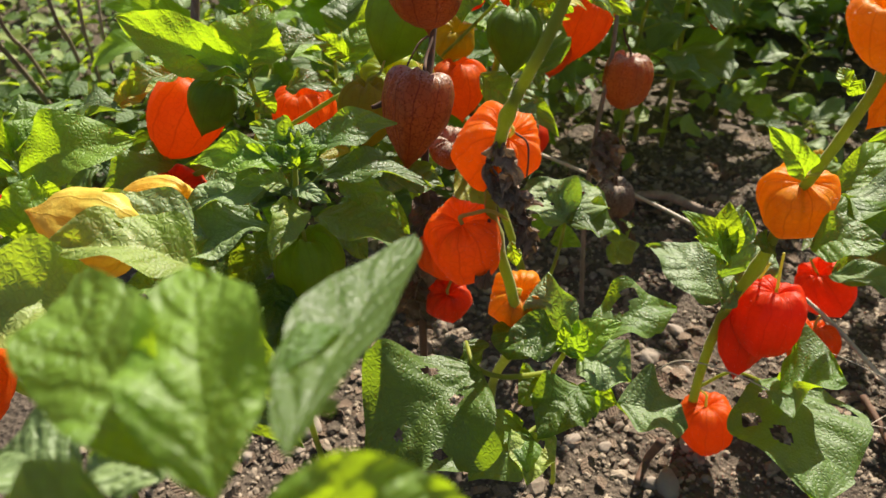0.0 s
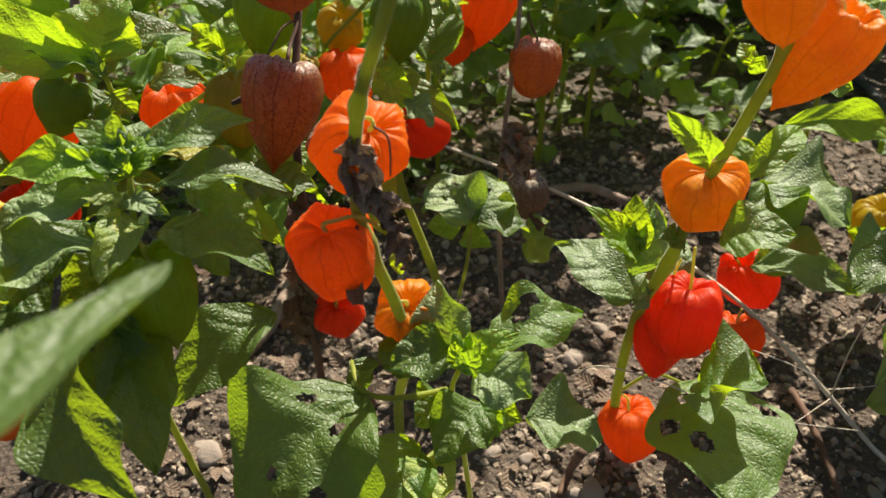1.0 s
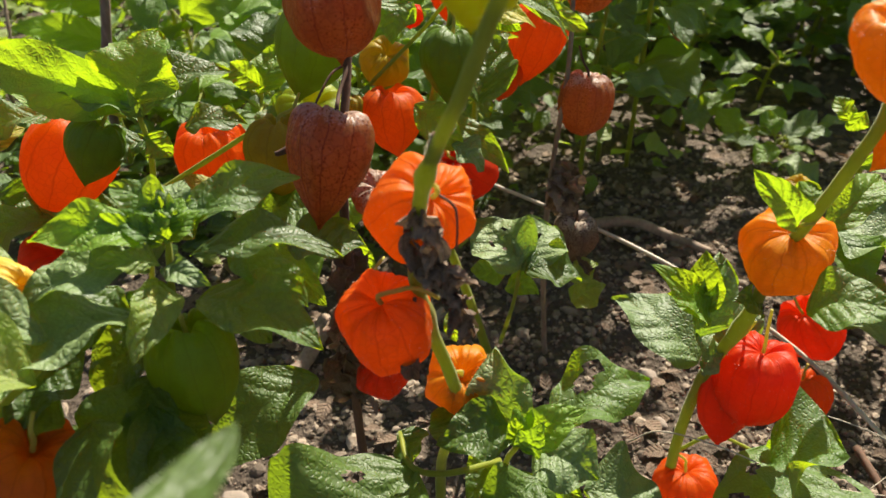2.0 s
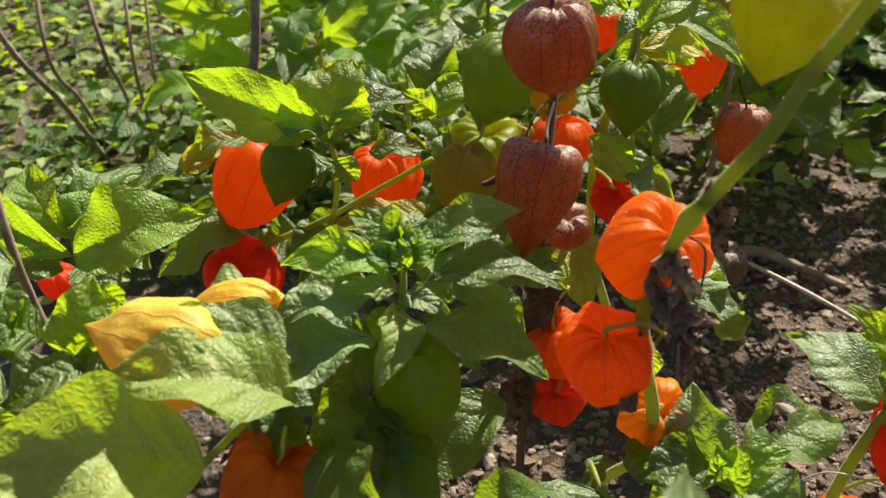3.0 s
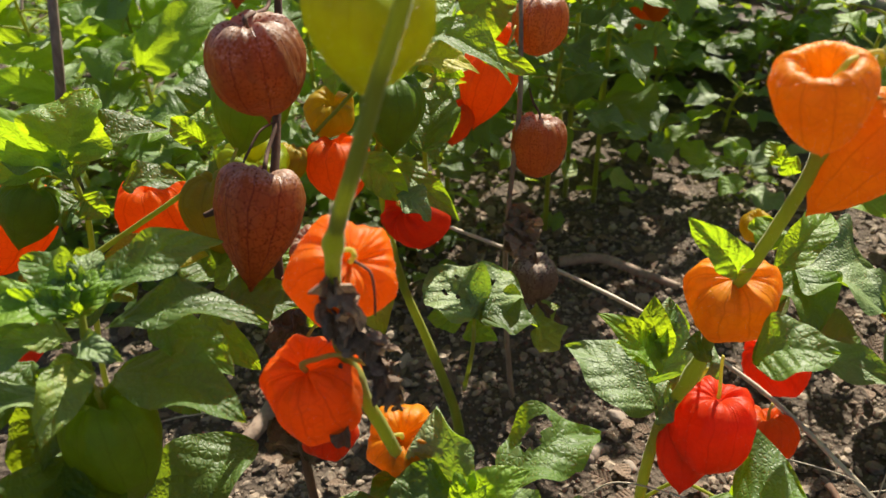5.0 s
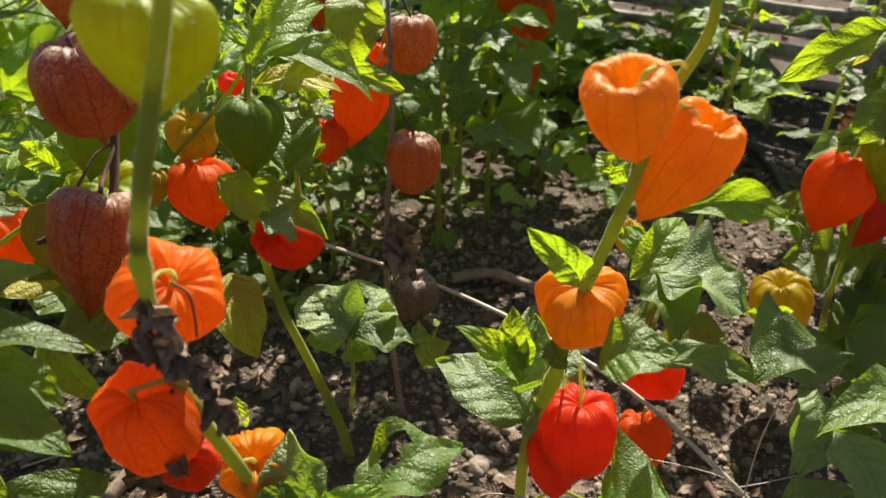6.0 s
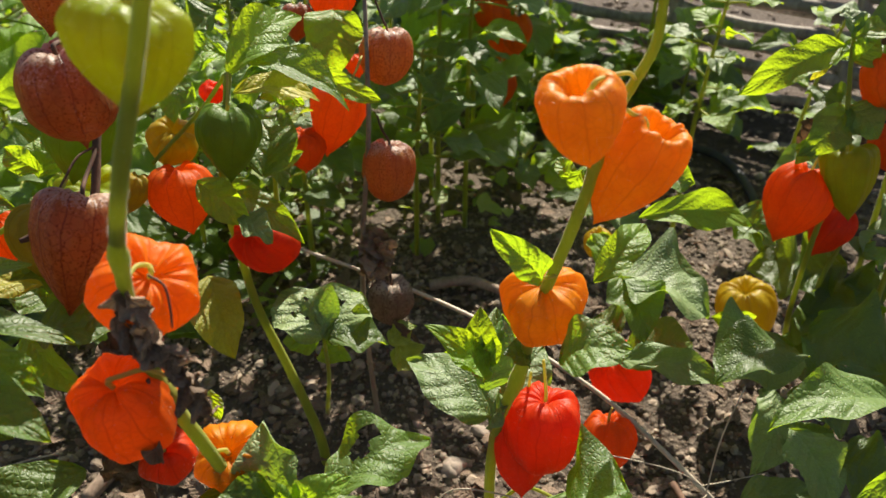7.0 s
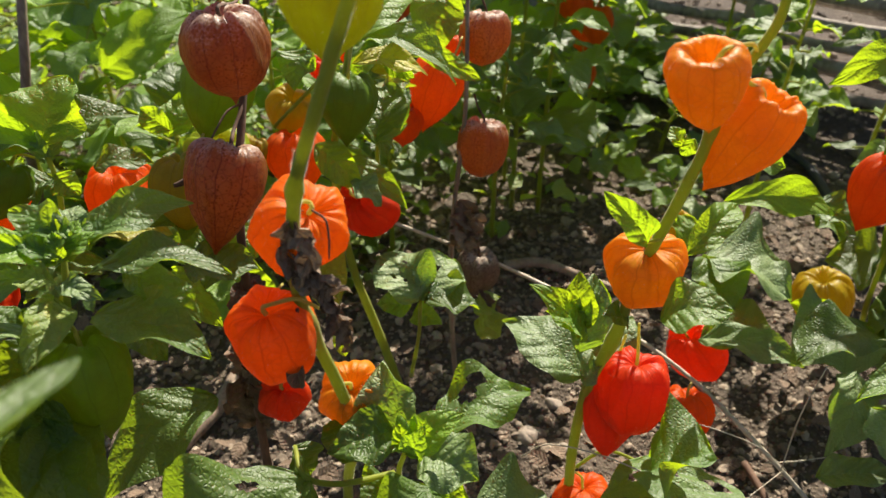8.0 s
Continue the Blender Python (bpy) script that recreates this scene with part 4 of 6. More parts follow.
lantern(plant_l, (-0.2004, 0.2106, 0.2727), (-0.2137, 0.2103, 0.2284), 0.0413, "deep", "round", 101)
leaf(plant_l, (-0.0978, 0.2563, 0.2988), (-0.1433, 0.2515, 0.3256), 0.0257, (0.51, -0.12, 0.85), "grey", 102, wave=0.1, fold=0.2, bend=0.03)
leaf(plant_l, (-0.0977, 0.2394, 0.2929), (-0.1505, 0.2274, 0.3248), 0.0346, (0.53, -0.05, 0.85), "pale", 103, wave=0.1, fold=0.45, teeth=0.06)
leaf(plant_l, (-0.1255, 0.2177, 0.2856), (-0.1884, 0.1933, 0.3146), 0.0403, (0.48, -0.23, 0.85), "pale", 104, fold=0.42, shape=0.75, teeth=0.05, label='broad pale green leaf in full sun, quilted with veins')
leaf(plant_l, (-0.2020, 0.2353, 0.2976), (-0.2357, 0.2247, 0.3231), 0.0467, (0.56, 0.18, 0.81), "grey", 105)
leaf(plant_l, (-0.2318, 0.2095, 0.3021), (-0.1901, 0.2243, 0.3009), 0.0253, (0.30, -0.80, 0.52), "bright", 106, teeth=0.05)
leaf(plant_l, (-0.1912, 0.2629, 0.2906), (-0.1816, 0.2785, 0.3182), 0.0221, (0.08, -0.88, 0.47), "bright", 107)
leaf(plant_l, (-0.2289, 0.3010, 0.3064), (-0.2544, 0.2776, 0.3132), 0.0429, (0.19, 0.07, 0.98), "grey", 108)
leaf(plant_l, (-0.2247, 0.2891, 0.3064), (-0.2162, 0.2578, 0.2967), 0.0209, (0.00, -0.30, 0.95), "deep", 109)
leaf(plant_l, (-0.2546, 0.2499, 0.3098), (-0.2207, 0.2683, 0.3116), 0.0191, (0.37, -0.73, 0.57), "bright", 110)
leaf(plant_l, (-0.1839, 0.2578, 0.2909), (-0.2058, 0.2363, 0.2913), 0.0253, (0.16, -0.14, 0.98), "deep", 111)
leaf(plant_l, (-0.2076, 0.2700, 0.2947), (-0.2207, 0.2656, 0.3079), 0.0213, (0.73, -0.17, 0.66), "green", 112)
leaf(plant_l, (-0.1830, 0.2848, 0.3101), (-0.1713, 0.2795, 0.3009), 0.0131, (0.00, -0.86, 0.50), "green", 113)
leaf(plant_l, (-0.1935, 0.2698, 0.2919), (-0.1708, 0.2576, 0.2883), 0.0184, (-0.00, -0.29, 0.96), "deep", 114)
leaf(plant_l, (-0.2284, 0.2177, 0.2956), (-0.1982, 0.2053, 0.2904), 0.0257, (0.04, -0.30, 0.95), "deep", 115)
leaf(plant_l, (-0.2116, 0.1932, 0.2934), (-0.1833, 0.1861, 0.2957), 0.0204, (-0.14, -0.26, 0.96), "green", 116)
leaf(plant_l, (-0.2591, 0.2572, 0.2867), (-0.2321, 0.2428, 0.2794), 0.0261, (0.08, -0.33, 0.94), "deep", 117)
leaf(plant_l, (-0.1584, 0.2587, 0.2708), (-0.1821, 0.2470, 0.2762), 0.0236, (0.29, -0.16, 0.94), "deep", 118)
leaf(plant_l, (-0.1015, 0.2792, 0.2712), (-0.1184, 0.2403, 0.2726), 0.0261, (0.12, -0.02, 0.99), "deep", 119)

plant_n = thing("lantern_plant", (-0.2915, 0.3994, 0.0000), "lantern plant with large backlit lime-green leaves", "plant", "lantern plants")
tube("stem", [(-0.2915, 0.3994, -0.0060), (-0.2870, 0.3940, 0.0722), (-0.2802, 0.3860, 0.1605), (-0.2594, 0.3717, 0.2217), (-0.2488, 0.3683, 0.2656), (-0.2525, 0.3754, 0.2757)], 0.0024, 0.0014, M_STEM, plant_n, "", seed=120)
leaf(plant_n, (-0.2479, 0.3616, 0.2648), (-0.3448, 0.4088, 0.3034), 0.0302, (-0.15, -0.79, 0.60), "bright", 121, teeth=0.15)
leaf(plant_n, (-0.2525, 0.3707, 0.2695), (-0.2900, 0.4104, 0.2957), 0.0229, (-0.04, -0.58, 0.81), "bright", 122)
leaf(plant_n, (-0.2513, 0.3736, 0.2732), (-0.2310, 0.4247, 0.2875), 0.0238, (0.10, -0.30, 0.95), "green", 123, wave=0.12)
leaf(plant_n, (-0.2434, 0.3589, 0.2688), (-0.1782, 0.3702, 0.2891), 0.0404, (-0.05, -0.79, 0.61), "bright", 124, teeth=0.15)
leaf(plant_n, (-0.2534, 0.4139, 0.2770), (-0.2681, 0.4041, 0.2833), 0.0229, (0.42, -0.05, 0.91), "grey", 125)
leaf(plant_n, (-0.2402, 0.4071, 0.2656), (-0.2017, 0.4132, 0.2837), 0.0414, (-0.42, -0.07, 0.91), "grey", 126)
leaf(plant_n, (-0.2525, 0.3717, 0.2708), (-0.2379, 0.3981, 0.2867), 0.0221, (0.20, -0.59, 0.78), "bright", 127)
leaf(plant_n, (-0.2079, 0.4193, 0.2762), (-0.1882, 0.4406, 0.2843), 0.0151, (0.35, -0.60, 0.72), "yellow", 128, fold=0.5)
leaf(plant_n, (-0.2550, 0.3603, 0.2561), (-0.3011, 0.3583, 0.2615), 0.0307, (0.13, -0.28, 0.95), "deep", 129)
leaf(plant_n, (-0.2457, 0.3630, 0.2579), (-0.2230, 0.3480, 0.2506), 0.0236, (0.08, -0.34, 0.94), "deep", 130)
leaf(plant_n, (-0.3186, 0.3966, 0.2488), (-0.3590, 0.3992, 0.2426), 0.0389, (-0.16, -0.28, 0.95), "deep", 131)
leaf(plant_n, (-0.3073, 0.3411, 0.2396), (-0.3442, 0.3379, 0.2420), 0.0386, (0.09, -0.28, 0.96), "deep", 132)
lantern(plant_n, (-0.3843, 0.4972, 0.3280), (-0.3624, 0.4683, 0.2706), 0.0515, "dull", "drop", 133, stalk=[(-0.4262, 0.5500, 0.3222), (-0.4321, 0.5890, 0.3249)], label="dry reddish-brown lantern husk")

plant_e = thing("lantern_plant", (-0.1732, 0.4775, 0.0000), "lantern plant with a leafy top, orange husks and one green husk", "plant", "lantern plants")
tube("stem", [(-0.1732, 0.4775, -0.0060), (-0.1720, 0.4732, 0.0477), (-0.1701, 0.4667, 0.1060), (-0.1467, 0.4484, 0.1865), (-0.1249, 0.4336, 0.2469), (-0.1202, 0.4329, 0.2753), (-0.1240, 0.4383, 0.2949)], 0.0024, 0.0014, M_STEM, plant_e, "", seed=134)
tube("stem", [(-0.2106, 0.4162, 0.1884), (-0.1786, 0.4285, 0.2160), (-0.1337, 0.4360, 0.2348), (-0.1008, 0.4409, 0.2522), (-0.0658, 0.4422, 0.2729)], 0.0023, 0.0014, M_STEM, plant_e, "", seed=135)
tube("stem", [(-0.1952, 0.4335, 0.1584), (-0.1914, 0.4277, 0.2256), (-0.1938, 0.4257, 0.2486)], 0.0018, 0.0012, M_STEM, plant_e, "", seed=136)
lantern(plant_e, (-0.1640, 0.4567, 0.2763), (-0.1928, 0.4369, 0.2301), 0.0510, "deep", "round", 137, stalk=[(-0.1569, 0.4489, 0.2898), (-0.1424, 0.4437, 0.2886)], label="bright orange lantern husk", lobes=0.04)
lantern(plant_e, (-0.1403, 0.4306, 0.2876), (-0.1572, 0.4193, 0.2576), 0.0321, "green", "heart", 138, stalk=[(-0.1374, 0.4360, 0.2909), (-0.1294, 0.4362, 0.2880)], label="small green unripe lantern husk", lobes=0.04)
lantern(plant_e, (-0.1013, 0.4710, 0.2607), (-0.0993, 0.4752, 0.2132), 0.0461, "deep", "round", 139)
lantern(plant_e, (-0.1826, 0.4151, 0.2173), (-0.1921, 0.4329, 0.1776), 0.0494, "red", "round", 140)
lantern(plant_e, (-0.3181, 0.4338, 0.1976), (-0.3199, 0.4358, 0.1743), 0.0249, "red", "round", 141)
lantern(plant_e, (-0.0452, 0.4248, 0.2880), (-0.0497, 0.4149, 0.2454), 0.0374, "olive", "heart", 142, stalk=[(-0.0379, 0.4294, 0.2928), (-0.0361, 0.4433, 0.2943)], label="yellow-green ripening lantern husk")
lantern(plant_e, (-0.0354, 0.4682, 0.2771), (-0.0374, 0.4824, 0.2427), 0.0405, "lime", "broad", 143, lobes=0.04)
leaf(plant_e, (-0.1233, 0.4378, 0.2941), (-0.1994, 0.4374, 0.3325), 0.0324, (0.22, -0.87, 0.43), "bright", 144, teeth=0.22)
leaf(plant_e, (-0.1240, 0.4379, 0.2944), (-0.1108, 0.4590, 0.3287), 0.0440, (0.09, -0.86, 0.50), "bright", 145, teeth=0.22)
leaf(plant_e, (-0.1210, 0.4403, 0.2938), (-0.0770, 0.4603, 0.3075), 0.0264, (-0.08, -0.44, 0.89), "deep", 146)
leaf(plant_e, (-0.1237, 0.4342, 0.2861), (-0.1663, 0.4345, 0.3058), 0.0274, (0.42, 0.11, 0.90), "grey", 147)
leaf(plant_e, (-0.1211, 0.4354, 0.2872), (-0.1327, 0.4399, 0.3070), 0.0099, (0.14, -0.95, 0.29), "grey", 148)
leaf(plant_e, (-0.1204, 0.4361, 0.2879), (-0.1149, 0.4515, 0.3026), 0.0093, (0.07, -0.70, 0.71), "grey", 149)
leaf(plant_e, (-0.1199, 0.4332, 0.2790), (-0.1084, 0.4262, 0.2676), 0.0168, (-0.01, -0.86, 0.52), "green", 150)
leaf(plant_e, (-0.1207, 0.4355, 0.2738), (-0.1413, 0.4234, 0.2698), 0.0224, (-0.01, -0.30, 0.96), "deep", 151)
leaf(plant_e, (-0.1030, 0.4454, 0.2755), (-0.0691, 0.4463, 0.2790), 0.0212, (-0.09, -0.29, 0.95), "deep", 152)
leaf(plant_e, (-0.1211, 0.4442, 0.2268), (-0.1548, 0.4183, 0.2149), 0.0297, (-0.07, -0.34, 0.94), "deep", 153)
leaf(plant_e, (-0.0630, 0.4327, 0.2345), (-0.1284, 0.4271, 0.2388), 0.0259, (0.09, -0.28, 0.96), "yellow", 154)
leaf(plant_e, (-0.1690, 0.4414, 0.2904), (-0.2039, 0.4260, 0.2844), 0.0206, (-0.03, -0.30, 0.95), "green", 155)
leaf(plant_e, (-0.1056, 0.4289, 0.2202), (-0.1435, 0.3973, 0.2184), 0.0339, (0.12, -0.19, 0.97), "deep", 156)
leaf(plant_e, (-0.2398, 0.4379, 0.2228), (-0.2655, 0.4247, 0.2097), 0.0354, (-0.23, -0.42, 0.88), "deep", 157)
leaf(plant_e, (-0.1829, 0.4265, 0.2309), (-0.2317, 0.4018, 0.2233), 0.0302, (-0.00, -0.29, 0.96), "green", 158)
leaf(plant_e, (-0.0063, 0.4231, 0.2451), (-0.0233, 0.3978, 0.2311), 0.0197, (0.25, -0.59, 0.77), "bright", 159)

plant_f = thing("lantern_plant", (0.0093, 0.5129, 0.0000), "lantern plant with green husks, red husks and mottled leaves", "plant", "lantern plants")
tube("stem", [(0.0740, 0.4860, -0.0060), (0.0699, 0.4885, 0.0363), (0.0543, 0.4995, 0.0940), (0.0390, 0.5082, 0.1484), (0.0336, 0.5087, 0.2020), (0.0338, 0.4946, 0.2533), (0.0455, 0.4807, 0.3076), (0.0497, 0.4831, 0.3301)], 0.0042, 0.0018, M_STEM, plant_f, "", seed=160)
tube("stem", [(0.0472, 0.4784, 0.3136), (0.0497, 0.4831, 0.3301), (0.0314, 0.4944, 0.3065), (-0.0014, 0.4812, 0.2793)], 0.0014, 0.0012, M_STEM, plant_f, "", seed=161)
tube("side_shoot", [(0.0791, 0.4944, 0.0472), (0.0851, 0.4656, 0.1142), (0.0858, 0.4385, 0.1679)], 0.0018, 0.0012, M_STEM, plant_f, "", seed=162)
tube("stem", [(0.0594, 0.5184, 0.1684), (0.0624, 0.5343, 0.2287), (0.0636, 0.5446, 0.2622)], 0.0020, 0.0015, M_STEM, plant_f, "", seed=163)
lantern(plant_f, (0.0484, 0.4679, 0.3163), (0.0438, 0.4584, 0.2757), 0.0360, "green", "heart", 164, stalk=[(0.0496, 0.4729, 0.3241), (0.0499, 0.4811, 0.3308)], label="green unripe heart-shaped lantern husk", lobes=0.05)
lantern(plant_f, (-0.0201, 0.4695, 0.3298), (-0.0407, 0.4576, 0.2837), 0.0430, "green", "heart", 165, label="pale green unripe lantern husk", lobes=0.05)
lantern(plant_f, (0.0098, 0.5092, 0.2873), (-0.0021, 0.5232, 0.2589), 0.0318, "olive", "heart", 166, lobes=0.05)
lantern(plant_f, (-0.0144, 0.4887, 0.2693), (-0.0225, 0.4805, 0.2468), 0.0230, "olive", "heart", 167, lobes=0.05)
lantern(plant_f, (0.0090, 0.4916, 0.2700), (0.0107, 0.4821, 0.2278), 0.0404, "deep", "heart", 168, label="orange-red lantern husk hanging in shade")
lantern(plant_f, (0.0450, 0.4872, 0.2236), (0.0745, 0.5080, 0.1890), 0.0440, "red", "heart", 169, stalk=[(0.0430, 0.4900, 0.2265), (0.0390, 0.4950, 0.2290), (0.0338, 0.5000, 0.2300)], label="scarlet lantern husk with its stalk towards the path")
lantern(plant_f, (0.0523, 0.6160, 0.2933), (0.0476, 0.6145, 0.2612), 0.0330, "deep", "heart", 170)
lantern(plant_f, (0.0217, 0.6095, 0.2765), (0.0183, 0.6125, 0.2588), 0.0186, "red", "heart", 171)
lantern(plant_f, (0.0852, 0.5792, 0.2465), (0.0817, 0.5779, 0.2149), 0.0309, "deep", "heart", 172)
lantern(plant_f, (0.1177, 0.6768, 0.3266), (0.1141, 0.6954, 0.2933), 0.0402, "deep", "heart", 173, label="orange lantern husk among back leaves")
lantern(plant_f, (0.0876, 0.6719, 0.3123), (0.0849, 0.6616, 0.2865), 0.0270, "dull", "heart", 174)
leaf(plant_f, (0.0496, 0.4827, 0.3296), (0.0936, 0.5281, 0.3531), 0.0247, (0.15, -0.57, 0.81), "bright", 175)
leaf(plant_f, (0.0586, 0.4904, 0.3340), (0.1200, 0.4925, 0.3065), 0.0261, (0.40, -0.33, 0.86), "green", 176, wave=0.05)
leaf(plant_f, (0.0505, 0.4863, 0.3170), (0.1016, 0.5069, 0.3054), 0.0186, (0.36, -0.43, 0.83), "yellow", 177, label='yellowing mottled leaf')
leaf(plant_f, (0.1147, 0.6246, 0.3207), (0.1070, 0.5897, 0.2852), 0.0405, (0.05, -0.72, 0.69), "bright", 178, shape=0.6, teeth=0.03)
leaf(plant_f, (0.0477, 0.5094, 0.3326), (0.0194, 0.5033, 0.3350), 0.0179, (0.20, -0.62, 0.76), "bright", 179)
leaf(plant_f, (0.0467, 0.5540, 0.3444), (0.0226, 0.5401, 0.3362), 0.0292, (-0.11, -0.36, 0.93), "deep", 180)
leaf(plant_f, (0.0291, 0.5059, 0.2509), (0.0788, 0.4607, 0.2316), 0.0190, (0.04, -0.35, 0.93), "green", 181, fold=0.35)
leaf(plant_f, (0.0538, 0.5153, 0.2525), (0.0844, 0.5168, 0.2620), 0.0133, (-0.10, -0.87, 0.48), "bright", 182)
leaf(plant_f, (0.0599, 0.5452, 0.2623), (0.0920, 0.5506, 0.2778), 0.0278, (-0.35, -0.37, 0.86), "pale", 183)
leaf(plant_f, (0.0152, 0.4828, 0.1954), (0.0307, 0.4359, 0.1655), 0.0322, (-0.08, -0.55, 0.83), "yellow", 184)
leaf(plant_f, (0.0215, 0.5150, 0.3168), (0.0111, 0.4941, 0.3013), 0.0241, (-0.12, -0.55, 0.83), "green", 185)
leaf(plant_f, (0.0703, 0.5127, 0.3067), (0.0900, 0.5055, 0.3007), 0.0125, (-0.13, -0.82, 0.55), "bright", 186)
leaf(plant_f, (0.0262, 0.5778, 0.3388), (0.0535, 0.5836, 0.3538), 0.0396, (-0.38, -0.39, 0.84), "deep", 187)
leaf(plant_f, (0.0848, 0.4379, 0.1685), (0.0623, 0.4708, 0.1886), 0.0420, (0.09, -0.47, 0.88), "grey", 188, holes=((0.5, 0.3, 0.05), (0.6, -0.3, 0.05), (0.35, 0.1, 0.04)), shape=0.6)
leaf(plant_f, (0.0866, 0.4376, 0.1685), (0.1134, 0.4716, 0.1802), 0.0355, (-0.03, -0.30, 0.95), "grey", 189, holes=((0.6, 0.2, 0.06),))
leaf(plant_f, (0.0884, 0.4349, 0.1704), (0.1276, 0.4369, 0.1628), 0.0355, (0.20, -0.28, 0.94), "deep", 190)
leaf(plant_f, (0.0809, 0.4748, 0.1357), (0.0560, 0.4750, 0.1393), 0.0177, (0.06, -0.86, 0.50), "bright", 191)
leaf(plant_f, (0.0845, 0.4730, 0.1340), (0.0979, 0.4527, 0.1341), 0.0176, (-0.57, -0.37, 0.73), "bright", 192)
leaf(plant_f, (0.1314, 0.5000, 0.1039), (0.1519, 0.5050, 0.1160), 0.0212, (-0.39, -0.41, 0.82), "pale", 193)
leaf(plant_f, (0.1344, 0.4975, 0.0828), (0.1546, 0.4961, 0.1036), 0.0262, (-0.68, -0.36, 0.64), "pale", 194)
leaf(plant_f, (-0.0021, 0.4645, 0.2182), (-0.0439, 0.4072, 0.2138), 0.0232, (0.10, -0.15, 0.98), "deep", 195)
leaf(plant_f, (-0.0431, 0.4280, 0.2447), (-0.0681, 0.4156, 0.2566), 0.0307, (0.47, -0.10, 0.88), "deep", 196)
leaf(plant_f, (-0.0213, 0.4104, 0.2238), (0.0013, 0.3962, 0.2080), 0.0155, (-0.10, -0.81, 0.58), "bright", 197)
leaf(plant_f, (0.0528, 0.5076, 0.2049), (0.0450, 0.5283, 0.2338), 0.0173, (-0.02, -0.81, 0.58), "bright", 198)
leaf(plant_f, (0.0519, 0.5444, 0.2592), (0.0752, 0.5233, 0.2334), 0.0220, (0.30, -0.59, 0.75), "deep", 199)
leaf(plant_f, (0.3055, 0.4691, 0.2431), (0.3299, 0.4561, 0.2475), 0.0248, (-0.26, -0.16, 0.95), "green", 200)
leaf(plant_f, (-0.0714, 0.4953, 0.2694), (-0.0549, 0.5154, 0.2934), 0.0228, (0.07, -0.79, 0.61), "bright", 201)
leaf(plant_f, (-0.0729, 0.5327, 0.2693), (-0.0773, 0.5653, 0.2970), 0.0355, (0.04, -0.64, 0.76), "deep", 202)
leaf(plant_f, (0.0620, 0.4655, 0.2729), (0.0738, 0.5097, 0.2964), 0.0369, (0.03, -0.48, 0.88), "deep", 203, shape=0.7)
leaf(plant_f, (0.0250, 0.4624, 0.2753), (0.0536, 0.4496, 0.2531), 0.0213, (0.00, -0.86, 0.50), "bright", 204)
leaf(plant_f, (0.0452, 0.4499, 0.2550), (0.0654, 0.4435, 0.2429), 0.0194, (0.36, -0.43, 0.83), "grey", 205)
leaf(plant_f, (-0.0633, 0.4600, 0.2543), (-0.0422, 0.4808, 0.2784), 0.0237, (-0.28, -0.59, 0.76), "green", 206)
leaf(plant_f, (-0.0673, 0.4888, 0.2767), (-0.0852, 0.4970, 0.2909), 0.0164, (0.00, -0.86, 0.50), "bright", 207)
leaf(plant_f, (0.0861, 0.5495, 0.3137), (0.0458, 0.5306, 0.2957), 0.0402, (-0.21, -0.40, 0.89), "green", 208)
leaf(plant_f, (0.0861, 0.5451, 0.3078), (0.1447, 0.5546, 0.2766), 0.0152, (0.34, -0.87, 0.36), "bright", 210)
leaf(plant_f, (0.0457, 0.5179, 0.3123), (0.0773, 0.5291, 0.3216), 0.0262, (-0.15, -0.34, 0.93), "grey", 211)
leaf(plant_f, (0.0619, 0.5225, 0.2987), (0.0989, 0.5356, 0.2929), 0.0177, (0.31, -0.52, 0.79), "yellow", 212)
leaf(plant_f, (0.0568, 0.5404, 0.3068), (0.0898, 0.5542, 0.3194), 0.0221, (0.13, -0.82, 0.56), "bright", 213)

plant_g = thing("lantern_plant", (0.1200, 0.5269, -0.0000), "dead lantern plant with dull dry husks on a thin brown stem", "plant", "lantern plants")
tube("stem", [(0.1200, 0.5269, -0.0060), (0.1199, 0.5234, 0.0005), (0.1174, 0.5239, 0.0368), (0.1151, 0.5306, 0.1094), (0.1194, 0.5434, 0.1744), (0.1299, 0.5636, 0.2429), (0.1342, 0.5879, 0.2889), (0.1372, 0.6147, 0.3294), (0.1385, 0.6327, 0.3564)], 0.0025, 0.0014, M_STEM_DRY, plant_g, "thin dead brown stem", seed=214)
lantern(plant_g, (0.1514, 0.6101, 0.3078), (0.1501, 0.6011, 0.2685), 0.0400, "dull", "round", 215, stalk=[(0.1484, 0.6111, 0.3176), (0.1436, 0.6159, 0.3327)], label="dull orange-brown dry lantern husk")
lantern(plant_g, (0.1447, 0.5662, 0.2376), (0.1414, 0.5572, 0.1944), 0.0395, "dull", "round", 216, stalk=[(0.1401, 0.5670, 0.2503), (0.1382, 0.5726, 0.2581)], label="dull orange-brown dry lantern husk")
lantern(plant_g, (0.1166, 0.5907, 0.2765), (0.0985, 0.5880, 0.2225), 0.0420, "deep", "heart", 217, stalk=[(0.1233, 0.5766, 0.2877), (0.1311, 0.5930, 0.2957)], label="bright orange-red heart-shaped lantern husk")
lantern(plant_g, (0.1271, 0.6429, 0.2786), (0.1305, 0.6399, 0.2617), 0.0177, "deep", "heart", 218)
lantern(plant_g, (0.1369, 0.5219, 0.1466), (0.1335, 0.5215, 0.1090), 0.0343, "husk", "round", 219, stalk=[(0.1368, 0.5262, 0.1530)], label="shrivelled grey-brown husk")
leaf(plant_g, (0.1220, 0.5455, 0.1727), (0.1359, 0.5216, 0.1459), 0.0222, (-0.07, -0.76, 0.64), "dead", 220, crumple=0.5, fold=0.6)
